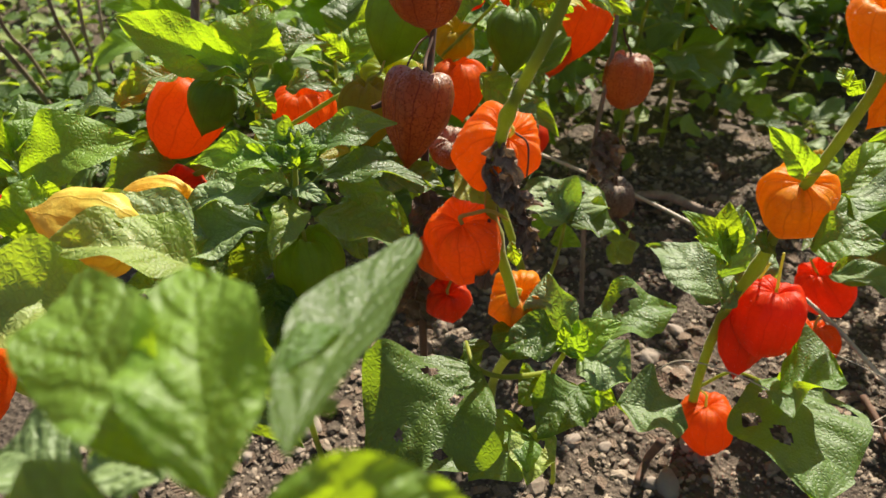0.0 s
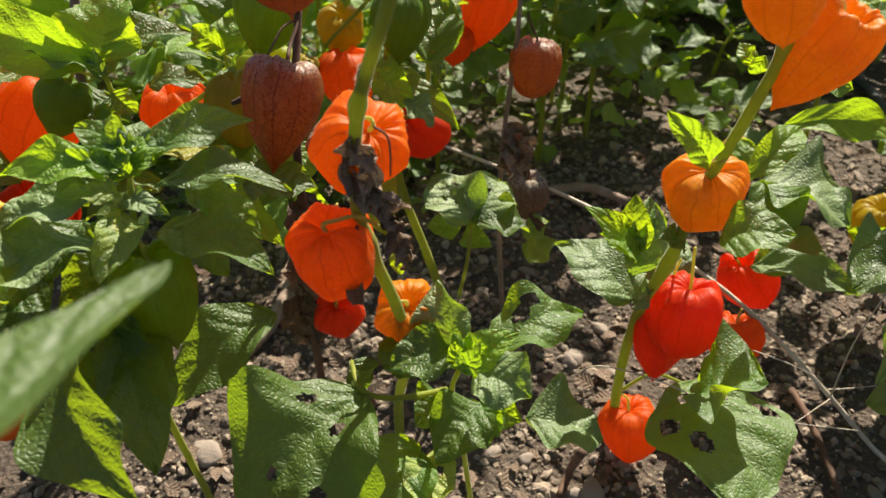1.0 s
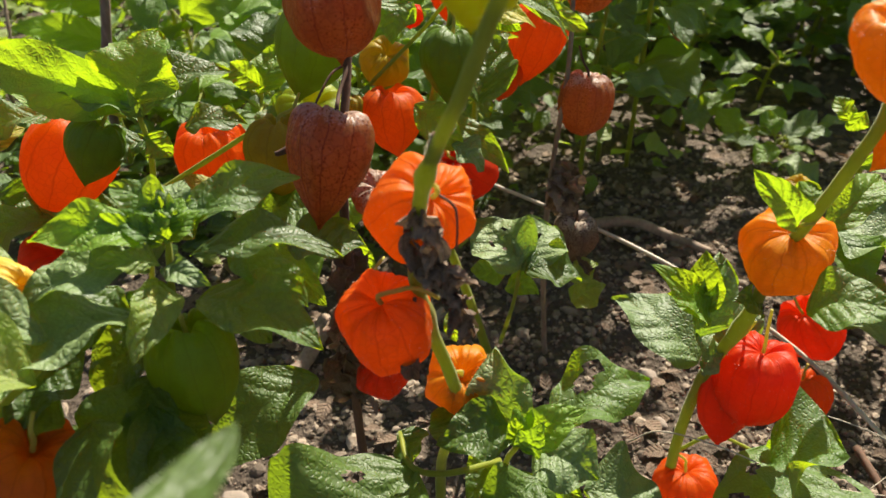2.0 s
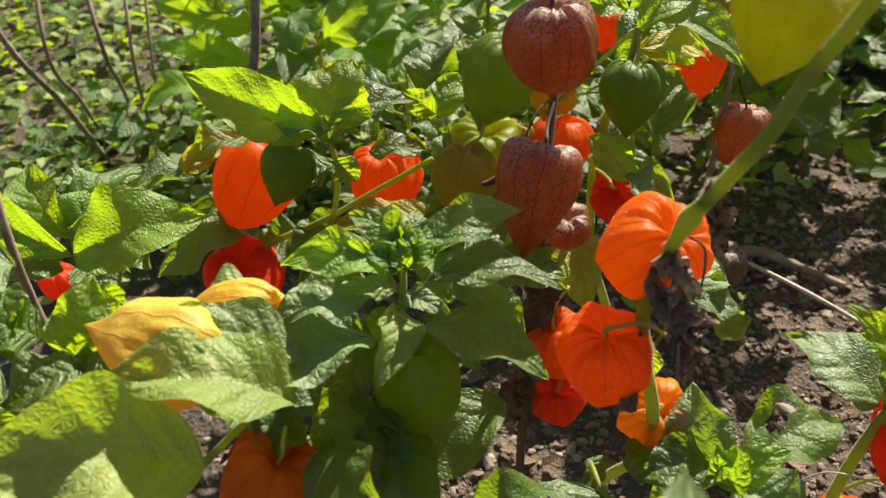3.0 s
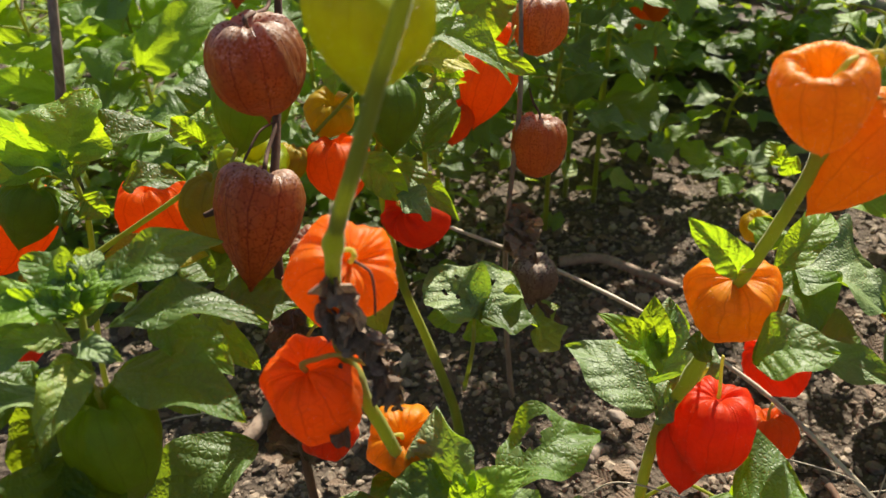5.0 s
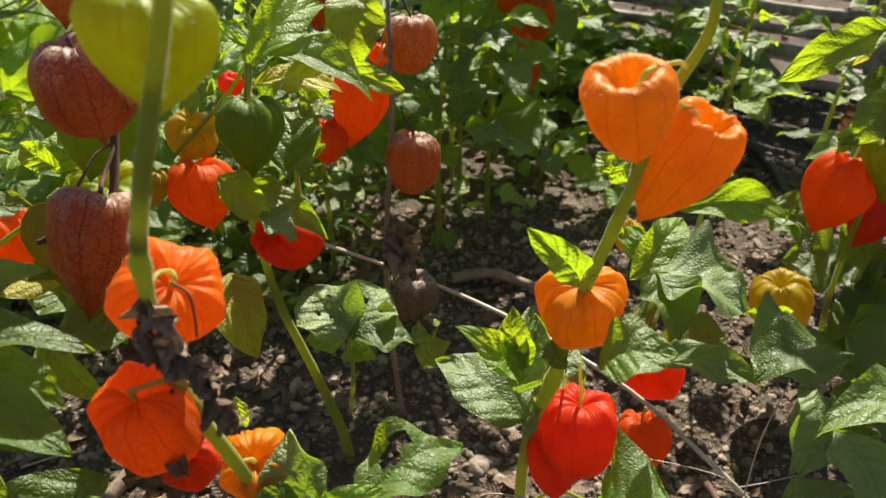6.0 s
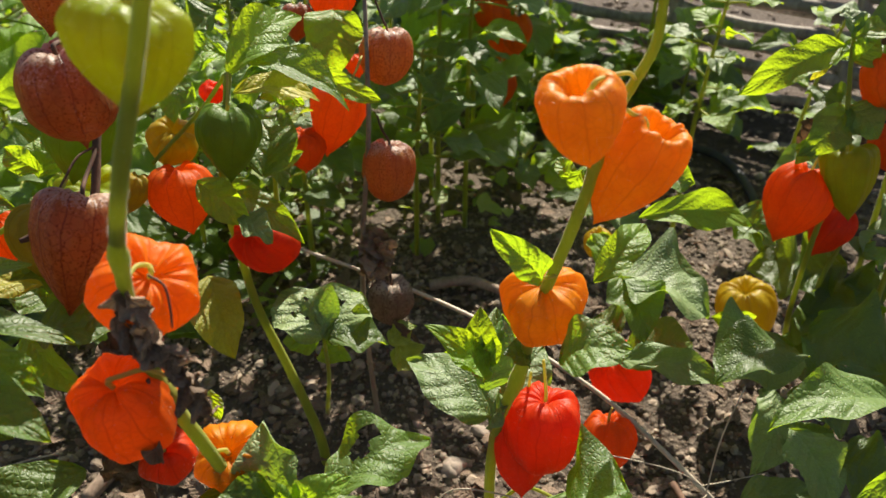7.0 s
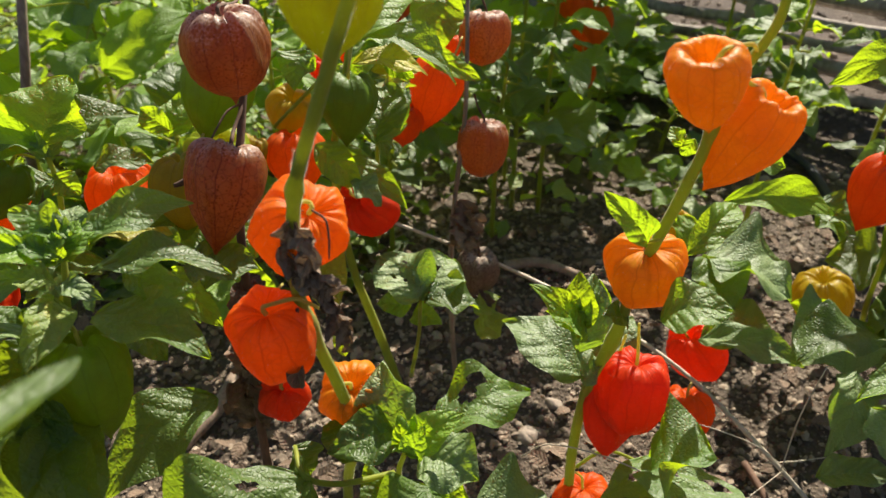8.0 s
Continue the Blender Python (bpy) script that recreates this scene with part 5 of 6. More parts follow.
leaf(plant_g, (0.1240, 0.5404, 0.1656), (0.1217, 0.5293, 0.1449), 0.0194, (-0.00, -0.88, 0.47), "dead", 221, crumple=0.5, fold=0.6)
leaf(plant_g, (0.1333, 0.5077, 0.1248), (0.1546, 0.4961, 0.1036), 0.0060, (0.02, -0.87, 0.49), "dead", 222, crumple=0.5, fold=0.6)
leaf(plant_g, (0.1236, 0.5475, 0.1814), (0.1417, 0.5319, 0.1536), 0.0171, (0.01, -0.87, 0.49), "dead", 223, crumple=0.5, fold=0.6)

plant_h = thing("lantern_plant", (0.4845, 0.5184, 0.0000), "lantern plant with red husks, a lime husk and a leafy top", "plant", "lantern plants")
tube("stem", [(0.4845, 0.5184, -0.0060), (0.4735, 0.5097, 0.0361), (0.4621, 0.5017, 0.0937), (0.4617, 0.4990, 0.1617), (0.4640, 0.4962, 0.2123), (0.4626, 0.5032, 0.2583), (0.4630, 0.5156, 0.2949), (0.4639, 0.5215, 0.3128)], 0.0026, 0.0014, M_STEM, plant_h, "", seed=224)
tube("stem", [(0.4726, 0.4947, 0.0858), (0.4773, 0.4957, 0.1245), (0.4891, 0.5004, 0.1523)], 0.0022, 0.0016, M_STEM, plant_h, "", seed=225)
tube("stem", [(0.5102, 0.4600, 0.0612), (0.4968, 0.4558, 0.1239), (0.4945, 0.4548, 0.1761)], 0.0026, 0.0018, M_STEM, plant_h, "", seed=226)
lantern(plant_h, (0.4487, 0.5056, 0.2172), (0.4277, 0.5018, 0.1619), 0.0489, "deep", "heart", 227, stalk=[(0.4535, 0.5072, 0.2261), (0.4632, 0.5052, 0.2344)], label="orange-red lantern husk")
lantern(plant_h, (0.4646, 0.4958, 0.2388), (0.4690, 0.4789, 0.1882), 0.0381, "lime", "broad", 228, stalk=[(0.4626, 0.4987, 0.2517)], label="lime green lantern husk, unripe", lobes=0.10)
lantern(plant_h, (0.4926, 0.5143, 0.1736), (0.4757, 0.5131, 0.1349), 0.0353, "red", "heart", 229)
lantern(plant_h, (0.4921, 0.5141, 0.2994), (0.4980, 0.4946, 0.2573), 0.0461, "orange", "round", 230)
lantern(plant_h, (0.5196, 0.5159, 0.2365), (0.5346, 0.5194, 0.2005), 0.0420, "deep", "heart", 231)
lantern(plant_h, (0.4311, 0.5229, 0.0998), (0.4441, 0.5193, 0.0472), 0.0500, "olive", "round", 232, label="olive and brown ripening lantern husk")
lantern(plant_h, (0.3024, 0.5354, 0.1603), (0.3051, 0.5406, 0.1369), 0.0234, "olive", "round", 233)
leaf(plant_h, (0.4603, 0.5222, 0.3041), (0.3872, 0.5178, 0.2803), 0.0260, (-0.23, -0.56, 0.80), "bright", 234, wave=0.1)
leaf(plant_h, (0.4624, 0.5217, 0.3128), (0.4648, 0.5377, 0.3281), 0.0167, (0.03, -0.69, 0.72), "grey", 235)
leaf(plant_h, (0.4612, 0.5197, 0.3096), (0.4924, 0.5261, 0.3173), 0.0202, (-0.07, -0.62, 0.79), "bright", 236)
leaf(plant_h, (0.4646, 0.5154, 0.2949), (0.4782, 0.5119, 0.3110), 0.0197, (-0.39, -0.91, 0.13), "bright", 237)
leaf(plant_h, (0.4500, 0.5222, 0.3016), (0.4345, 0.5138, 0.2856), 0.0102, (-0.02, -0.88, 0.48), "yellow", 238)
leaf(plant_h, (0.4642, 0.5074, 0.2649), (0.4253, 0.4857, 0.2418), 0.0276, (0.02, -0.75, 0.66), "green", 239)
leaf(plant_h, (0.4642, 0.5074, 0.2649), (0.4786, 0.4845, 0.2524), 0.0302, (-0.24, -0.58, 0.78), "green", 240)
leaf(plant_h, (0.4581, 0.5133, 0.2543), (0.4374, 0.5157, 0.2350), 0.0249, (-0.34, -0.91, 0.24), "dead", 241, crumple=0.3)
leaf(plant_h, (0.4386, 0.5005, 0.2487), (0.4248, 0.4916, 0.2323), 0.0137, (-0.02, -0.87, 0.49), "bright", 242)
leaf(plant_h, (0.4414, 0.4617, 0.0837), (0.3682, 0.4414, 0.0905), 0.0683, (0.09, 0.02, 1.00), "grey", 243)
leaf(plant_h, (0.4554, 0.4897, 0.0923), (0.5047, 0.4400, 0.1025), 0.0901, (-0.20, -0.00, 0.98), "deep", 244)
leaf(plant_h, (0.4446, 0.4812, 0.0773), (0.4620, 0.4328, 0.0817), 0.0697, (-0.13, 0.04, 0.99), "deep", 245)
leaf(plant_h, (0.3948, 0.4224, 0.0867), (0.3720, 0.3711, 0.0593), 0.0284, (0.13, -0.51, 0.85), "grey", 246, label='grey-green quilted leaf hanging down')
leaf(plant_h, (0.3919, 0.3150, 0.1792), (0.3099, 0.2947, 0.2020), 0.0350, (0.28, -0.04, 0.96), "green", 247, shape=0.7)
leaf(plant_h, (0.3775, 0.3697, 0.1126), (0.3779, 0.3117, 0.0989), 0.0347, (-0.00, -0.23, 0.97), "grey", 248, teeth=0.14, count=5)
leaf(plant_h, (0.3423, 0.3459, 0.0692), (0.3820, 0.3287, 0.0890), 0.0241, (-0.48, -0.12, 0.87), "grey", 249)
leaf(plant_h, (0.4402, 0.3956, 0.0756), (0.4262, 0.4093, 0.0926), 0.0510, (0.29, -0.62, 0.73), "deep", 250)
leaf(plant_h, (0.3831, 0.4859, 0.1058), (0.4255, 0.4908, 0.0870), 0.0225, (0.28, -0.87, 0.41), "bright", 251, fold=0.5)
leaf(plant_h, (0.4789, 0.4698, 0.1045), (0.4608, 0.4691, 0.0993), 0.0200, (-0.11, -0.87, 0.48), "bright", 252)
leaf(plant_h, (0.5047, 0.5045, 0.1259), (0.4697, 0.5191, 0.1032), 0.0580, (-0.57, -0.12, 0.81), "deep", 253)
leaf(plant_h, (0.3189, 0.5054, 0.1918), (0.4186, 0.5068, 0.1812), 0.0268, (0.09, -0.60, 0.79), "bright", 254)
leaf(plant_h, (0.2884, 0.4610, 0.1730), (0.2960, 0.4143, 0.1597), 0.0368, (-0.00, -0.27, 0.96), "deep", 255)
leaf(plant_h, (0.2933, 0.4693, 0.1684), (0.3471, 0.4316, 0.1611), 0.0701, (0.11, -0.03, 0.99), "grey", 256, wave=0.1)
leaf(plant_h, (0.2905, 0.4434, 0.1113), (0.3434, 0.3973, 0.1276), 0.0288, (-0.22, 0.09, 0.97), "grey", 257, wave=0.1)
leaf(plant_h, (0.2925, 0.4431, 0.1113), (0.3570, 0.4569, 0.1109), 0.0388, (0.06, -0.27, 0.96), "deep", 258)
leaf(plant_h, (0.3145, 0.5030, 0.1513), (0.3768, 0.4878, 0.1433), 0.0250, (0.05, -0.30, 0.95), "deep", 259)
leaf(plant_h, (0.2868, 0.4910, 0.1630), (0.2968, 0.5118, 0.1782), 0.0255, (0.14, -0.63, 0.77), "bright", 260)
leaf(plant_h, (0.4183, 0.5395, 0.1575), (0.4277, 0.5082, 0.1494), 0.0314, (-0.01, -0.25, 0.97), "green", 261)
leaf(plant_h, (0.4043, 0.5270, 0.1718), (0.4412, 0.5084, 0.1529), 0.0332, (0.24, -0.42, 0.88), "grey", 262)
leaf(plant_h, (0.4623, 0.4200, 0.0989), (0.4669, 0.3899, 0.1095), 0.0529, (-0.10, 0.32, 0.94), "deep", 263)
leaf(plant_h, (0.5250, 0.5140, 0.1447), (0.5297, 0.5011, 0.1628), 0.0599, (-0.51, 0.63, 0.58), "grey", 264)
leaf(plant_h, (0.5018, 0.4958, 0.1484), (0.5218, 0.4826, 0.1334), 0.0267, (0.28, -0.50, 0.82), "green", 265)
leaf(plant_h, (0.3482, 0.2653, 0.2034), (0.3224, 0.2430, 0.2005), 0.0184, (0.46, -0.61, 0.64), "bright", 266)
leaf(plant_h, (0.4065, 0.3487, 0.0883), (0.4264, 0.3257, 0.0949), 0.0477, (-0.29, 0.02, 0.96), "deep", 267)
leaf(plant_h, (0.4205, 0.4252, 0.1329), (0.4439, 0.3787, 0.1415), 0.0664, (-0.20, 0.08, 0.98), "deep", 268)
leaf(plant_h, (0.4040, 0.4147, 0.1314), (0.3370, 0.3934, 0.1383), 0.0483, (0.15, -0.15, 0.98), "deep", 269)
leaf(plant_h, (0.3668, 0.3748, 0.1358), (0.3416, 0.3354, 0.1075), 0.0299, (0.23, -0.66, 0.71), "grey", 270, fold=0.1)
leaf(plant_h, (0.3823, 0.3796, 0.1285), (0.3935, 0.3400, 0.1264), 0.0451, (-0.06, -0.07, 1.00), "deep", 271)
leaf(plant_h, (0.3559, 0.3411, 0.1373), (0.3649, 0.2951, 0.1253), 0.0303, (-0.06, -0.26, 0.96), "grey", 272, teeth=0.2, count=5.0)

plant_p = thing("lantern_plant", (-0.1100, 0.1000, 0.0000), "lantern plant standing close with a rosette of large light green leaves", "plant", "lantern plants")
tube("stem", [(-0.075, 0.040, -0.004), (-0.062, 0.045, 0.150), (-0.040, 0.052, 0.300), (-0.024, 0.058, 0.375)], 0.0030, 0.0018, M_STEM, plant_p, seed=91)
leaf(plant_p, (-0.0280, 0.0616, 0.4027), (-0.0589, 0.1043, 0.4134), 0.0232, (-0.13, -0.33, 0.94), "bright", 273, teeth=0.05, fold=0.2, res=(34, 22))
leaf(plant_p, (-0.0172, 0.0545, 0.4058), (-0.0331, 0.0993, 0.4180), 0.0227, (0.04, -0.25, 0.97), "bright", 274, teeth=0.05, fold=0.22, res=(34, 22))
leaf(plant_p, (-0.0068, 0.0590, 0.4107), (0.0020, 0.1442, 0.3851), 0.0195, (-0.30, -0.25, 0.92), "deep", 275, teeth=0.07, fold=0.25, res=(34, 22), bend=0.0, wave=0.05)
leaf(plant_p, (-0.0155, 0.0787, 0.4024), (-0.0041, 0.0980, 0.4016), 0.0064, (0.10, -0.02, 0.99), "green", 276)
leaf(plant_p, (-0.0081, 0.0510, 0.4105), (0.0229, 0.0537, 0.4052), 0.0146, (0.19, -0.52, 0.83), "bright", 277, teeth=0.05, res=(34, 22))
leaf(plant_p, (-0.0706, 0.0938, 0.3531), (-0.1008, 0.1036, 0.3516), 0.0222, (-0.08, -0.08, 0.99), "grey", 278)
leaf(plant_p, (-0.0458, 0.0856, 0.3652), (-0.0660, 0.0919, 0.3665), 0.0133, (0.03, -0.11, 0.99), "grey", 279)
leaf(plant_p, (-0.0139, 0.0763, 0.3912), (-0.0089, 0.0948, 0.3820), 0.0107, (0.21, 0.39, 0.90), "deep", 280)
leaf(plant_p, (-0.0353, 0.0566, 0.4002), (-0.0631, 0.0614, 0.3922), 0.0146, (-0.31, -0.25, 0.92), "green", 281)

plant_q = thing("lantern_plant", (-0.2700, 0.9300, 0.0000), "lantern plant behind with broad lime-green leaves lit from behind", "plant", "lantern plants")
tube("stem", [(-0.2700, 0.9300, -0.0040), (-0.2620, 0.9200, 0.1200), (-0.2560, 0.9100, 0.2200), (-0.2500, 0.9050, 0.3000)], 0.0030, 0.0016, M_STEM, plant_q, seed=399)
leaf(plant_q, (-0.3036, 0.8825, 0.1881), (-0.4029, 0.8479, 0.2265), 0.0397, (0.05, -0.84, 0.54), "bright", 400, wave=0.07, fold=0.1)
leaf(plant_q, (-0.3066, 0.8660, 0.1498), (-0.4003, 0.8354, 0.1900), 0.0356, (0.05, -0.84, 0.54), "bright", 401, wave=0.07, fold=0.1)
leaf(plant_q, (-0.2663, 0.8918, 0.1847), (-0.2379, 0.9078, 0.2431), 0.0514, (0.05, -0.84, 0.54), "bright", 402, wave=0.07, fold=0.1)
leaf(plant_q, (-0.2007, 0.7756, 0.2130), (-0.1140, 0.7950, 0.2601), 0.0560, (0.05, -0.84, 0.54), "bright", 403, wave=0.07, fold=0.1)
leaf(plant_q, (-0.2845, 0.8899, 0.1927), (-0.3015, 0.8933, 0.2501), 0.0411, (0.05, -0.84, 0.54), "green", 404, wave=0.07, fold=0.1)
leaf(plant_q, (-0.2981, 0.8625, 0.1357), (-0.2342, 0.8770, 0.1556), 0.0308, (0.05, -0.84, 0.54), "green", 405, wave=0.07, fold=0.1)

# ---- loose stalks ----
tagged(tube("straw_stalk", [(0.0317, 0.6420, 0.1268), (0.0713, 0.5999, 0.1316), (0.1429, 0.5460, 0.1260), (0.2083, 0.4849, 0.1209), (0.2677, 0.4204, 0.1067), (0.3174, 0.3701, 0.0700), (0.3730, 0.3406, 0.0120), (0.4063, 0.3230, 0.0060)], 0.0014, 0.0018, M_STRAW, seed=282), "long pale dry grass stalk leaning across the bed", "straw")
tagged(tube("grass_stalk", [(0.3234, 0.3558, 0.0685), (0.3295, 0.3634, 0.1096), (0.3407, 0.3690, 0.1486)], 0.0005, 0.0004, M_STRAW, seed=283), "thin dry grass stalk", "straw", "thin dry stalks")
tagged(tube("grass_stalk", [(0.1393, 0.3385, 0.1213), (0.1548, 0.3353, 0.1337), (0.1868, 0.3254, 0.1303), (0.2280, 0.3161, 0.1122), (0.2773, 0.3210, 0.0878), (0.3413, 0.3398, 0.0493)], 0.0005, 0.0004, M_STRAW, seed=284), "thin curved dry grass stalk over the soil", "straw", "thin dry stalks")
tagged(tube("grass_stalk", [(0.2183, 0.3493, 0.1368), (0.2508, 0.3439, 0.1310), (0.2992, 0.3531, 0.0962), (0.3304, 0.3621, 0.0605)], 0.0004, 0.0003, M_STRAW, seed=285), "thin dry grass stalk", "straw", "thin dry stalks")
tagged(tube("grass_stalk", [(0.2454, 0.3044, 0.0348), (0.2635, 0.3222, 0.0572), (0.3284, 0.3609, 0.0591)], 0.0005, 0.0003, M_STRAW, seed=286), "thin dry grass stalk", "straw", "thin dry stalks")
tagged(tube("grass_stalk", [(0.3170, 0.3652, 0.0639), (0.3458, 0.3710, 0.0560), (0.3836, 0.3779, 0.0497)], 0.0004, 0.0003, M_STRAW, seed=287), "thin dry grass stalk", "straw", "thin dry stalks")
tagged(tube("grass_stalk", [(-0.1829, 0.5201, 0.0060), (-0.1579, 0.5244, 0.0080), (-0.1378, 0.5285, 0.0060)], 0.0008, 0.0006, M_STRAW, seed=288), "thin dry grass stalk lying on the soil", "straw", "thin dry stalks")
tagged(tube("dry_stick", [(-0.2325, 0.3060, -0.0050), (-0.2335, 0.3055, 0.1500), (-0.2345, 0.3070, 0.2700), (-0.2352, 0.3120, 0.3150), (-0.2372, 0.3222, 0.3446)], 0.0022, 0.0018, M_STEM_DRY, seed=289), "broken dry stick standing upright among the leaves", "stick")
tagged(tube("dry_stick", [(-0.1987, 0.1784, 0.3469), (-0.1841, 0.1758, 0.3458), (-0.1759, 0.1714, 0.3419), (-0.1653, 0.1646, 0.3393), (-0.1441, 0.1612, 0.3394)], 0.0013, 0.0010, M_STEM_DRY, seed=290), "bent brown twig lying over the leaves", "stick")
tagged(tube("reed_stalk", [(-0.5421, 0.9032, -0.0040), (-0.5160, 0.8115, 0.1308), (-0.4899, 0.7198, 0.2416), (-0.5277, 0.7655, 0.3095)], 0.0035, 0.0026, M_STEM_DRY, seed=291), "tall dry brown plant stem standing in low greenery", "stalk", "tall dry stems")
tagged(tube("reed_stalk", [(-0.5818, 0.9746, -0.0040), (-0.5333, 0.8709, 0.1117), (-0.4849, 0.7673, 0.2034), (-0.5023, 0.8293, 0.2895)], 0.0027, 0.0020, M_STEM_DRY, seed=292), "tall dry brown plant stem standing in low greenery", "stalk", "tall dry stems")
tagged(tube("reed_stalk", [(-0.5560, 1.0250, -0.0040), (-0.5061, 0.9238, 0.1042), (-0.4563, 0.8227, 0.1884), (-0.4842, 0.8821, 0.2730)], 0.0030, 0.0023, M_STEM_DRY, seed=293), "tall dry brown plant stem standing in low greenery", "stalk", "tall dry stems")
tagged(tube("reed_stalk", [(-0.5082, 0.9641, -0.0040), (-0.4785, 0.9146, 0.0899), (-0.4488, 0.8651, 0.1598), (-0.4638, 0.9352, 0.2563)], 0.0027, 0.0020, M_STEM_DRY, seed=294), "tall dry brown plant stem standing in low greenery", "stalk", "tall dry stems")
tagged(tube("reed_stalk", [(-0.4873, 0.9635, -0.0040), (-0.4688, 0.9379, 0.0796), (-0.4503, 0.9123, 0.1392), (-0.4627, 0.9866, 0.2409)], 0.0024, 0.0018, M_STEM_DRY, seed=295), "tall dry brown plant stem standing in low greenery", "stalk", "tall dry stems")
tagged(tube("reed_stalk", [(-0.4995, 1.1066, -0.0040), (-0.4592, 1.0477, 0.0860), (-0.4188, 0.9888, 0.1520), (-0.4114, 1.0423, 0.2223)], 0.0022, 0.0016, M_STEM_DRY, seed=296), "tall dry brown plant stem standing in low greenery", "stalk", "tall dry stems")
tagged(tube("reed_stalk", [(-0.3607, 0.8990, -0.0040), (-0.2846, 0.7562, 0.1526), (-0.2625, 0.7455, 0.2184), (-0.2511, 0.7749, 0.3062)], 0.0050, 0.0042, M_STEM_DRY, seed=297), "stout dry reddish-brown stem", "stalk", "tall dry stems")
tagged(tube("garden_hose", [(0.5930, 0.9605, 0.0060), (0.6160, 0.9270, 0.0080), (0.6227, 0.8788, 0.0080), (0.6134, 0.8192, 0.0080), (0.5999, 0.7696, 0.0060), (0.5814, 0.7255, 0.0040)], 0.0055, 0.0055, M_HOSE, seed=298), "dark grey watering hose lying on the soil", "hose")
tagged(tube("branch", [(0.1896, 0.6984, 0.0080), (0.2308, 0.6933, 0.0120), (0.2668, 0.6664, 0.0100), (0.2966, 0.6444, 0.0080)], 0.0060, 0.0040, M_STEM_DRY, seed=299), "weathered grey branch lying on the soil", "stick")
tagged(tube("branch", [(-0.1097, 0.4771, 0.0040), (-0.0888, 0.5064, 0.0100), (-0.0772, 0.5356, 0.0120), (-0.0708, 0.5679, 0.0100)], 0.0060, 0.0080, M_STEM_DRY, seed=300), "weathered grey-brown root lying on the soil", "stick")
tagged(tube("branch", [(0.3333, 0.4101, 0.0100), (0.3338, 0.3705, 0.0120), (0.3299, 0.3142, 0.0100)], 0.0030, 0.0025, M_STEM_DARK, seed=301), "dark dead twig on the soil", "stick")
tagged(tube("branch", [(0.1518, 0.3349, 0.0500), (0.1499, 0.3496, 0.0100), (0.1388, 0.3300, 0.0060)], 0.0035, 0.0030, M_STEM_DARK, seed=302), "dark dead twig on the soil", "stick")

# ---- stones ----
stone(0.7189, 0.9222, 0.0173, 303)
stone(0.6558, 0.8720, 0.0086, 304)
stone(0.5558, 0.8599, 0.0094, 305)
stone(0.6548, 0.8486, 0.0065, 306)
stone(-0.1188, 0.3889, 0.0130, 307)
stone(0.1196, 0.3646, 0.0058, 308, "small white pebble on the soil")
stone(0.1634, 0.3333, 0.0115, 309)
stone(-0.1870, 0.3686, 0.0094, 310)
stone(-0.1648, 0.3624, 0.0058, 311)
stone(0.1692, 0.4571, 0.0079, 312)
stone(0.1739, 0.4611, 0.0094, 313)
stone(0.2016, 0.4955, 0.0072, 314)
stone(0.0953, 0.3721, 0.0065, 315)
stone(0.1517, 0.3349, 0.0065, 316)
stone(-0.1223, 0.3644, 0.0058, 317)
stone(0.1753, 0.4637, 0.0086, 318)
stone(0.1998, 0.4459, 0.0058, 319)
# inner leaves of the plants; the deep ones have their shade in the colour
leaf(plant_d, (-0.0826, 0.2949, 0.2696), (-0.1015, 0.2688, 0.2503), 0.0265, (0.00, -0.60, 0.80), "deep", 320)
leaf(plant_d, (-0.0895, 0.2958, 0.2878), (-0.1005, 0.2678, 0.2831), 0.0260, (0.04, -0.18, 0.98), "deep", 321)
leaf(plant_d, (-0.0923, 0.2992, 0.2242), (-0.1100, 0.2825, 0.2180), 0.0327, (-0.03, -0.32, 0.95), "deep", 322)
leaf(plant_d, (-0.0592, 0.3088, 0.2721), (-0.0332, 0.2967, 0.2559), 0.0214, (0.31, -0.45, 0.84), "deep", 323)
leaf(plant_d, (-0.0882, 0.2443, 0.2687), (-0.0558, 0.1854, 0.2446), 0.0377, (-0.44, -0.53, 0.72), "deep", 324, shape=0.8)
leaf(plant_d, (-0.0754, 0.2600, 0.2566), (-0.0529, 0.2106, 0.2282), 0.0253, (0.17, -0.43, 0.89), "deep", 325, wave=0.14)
leaf(plant_d, (-0.1040, 0.2579, 0.2690), (-0.1196, 0.2402, 0.2627), 0.0250, (-0.03, -0.32, 0.95), "green", 326)
leaf(plant_d, (-0.0460, 0.3050, 0.2968), (-0.0156, 0.2897, 0.2790), 0.0194, (0.28, -0.44, 0.85), "green", 327)
leaf(plant_d, (-0.0313, 0.3374, 0.2737), (0.0041, 0.3358, 0.2727), 0.0258, (0.01, -0.32, 0.95), "deep", 328)
leaf(plant_d, (-0.0393, 0.3460, 0.2683), (-0.0164, 0.3195, 0.2521), 0.0167, (-0.24, -0.65, 0.72), "bright", 329)
leaf(plant_l, (-0.1665, 0.2667, 0.2409), (-0.1830, 0.2506, 0.2376), 0.0261, (0.04, -0.25, 0.97), "deep", 330)
leaf(plant_l, (-0.1273, 0.2680, 0.2561), (-0.1460, 0.2636, 0.2682), 0.0246, (0.57, -0.22, 0.80), "green", 331)
leaf(plant_l, (-0.1186, 0.2664, 0.2370), (-0.1008, 0.2542, 0.2200), 0.0298, (0.34, -0.56, 0.76), "deep", 332)
leaf(plant_l, (-0.1198, 0.2925, 0.2872), (-0.1684, 0.2914, 0.2894), 0.0375, (0.04, 0.10, 0.99), "pale", 333)
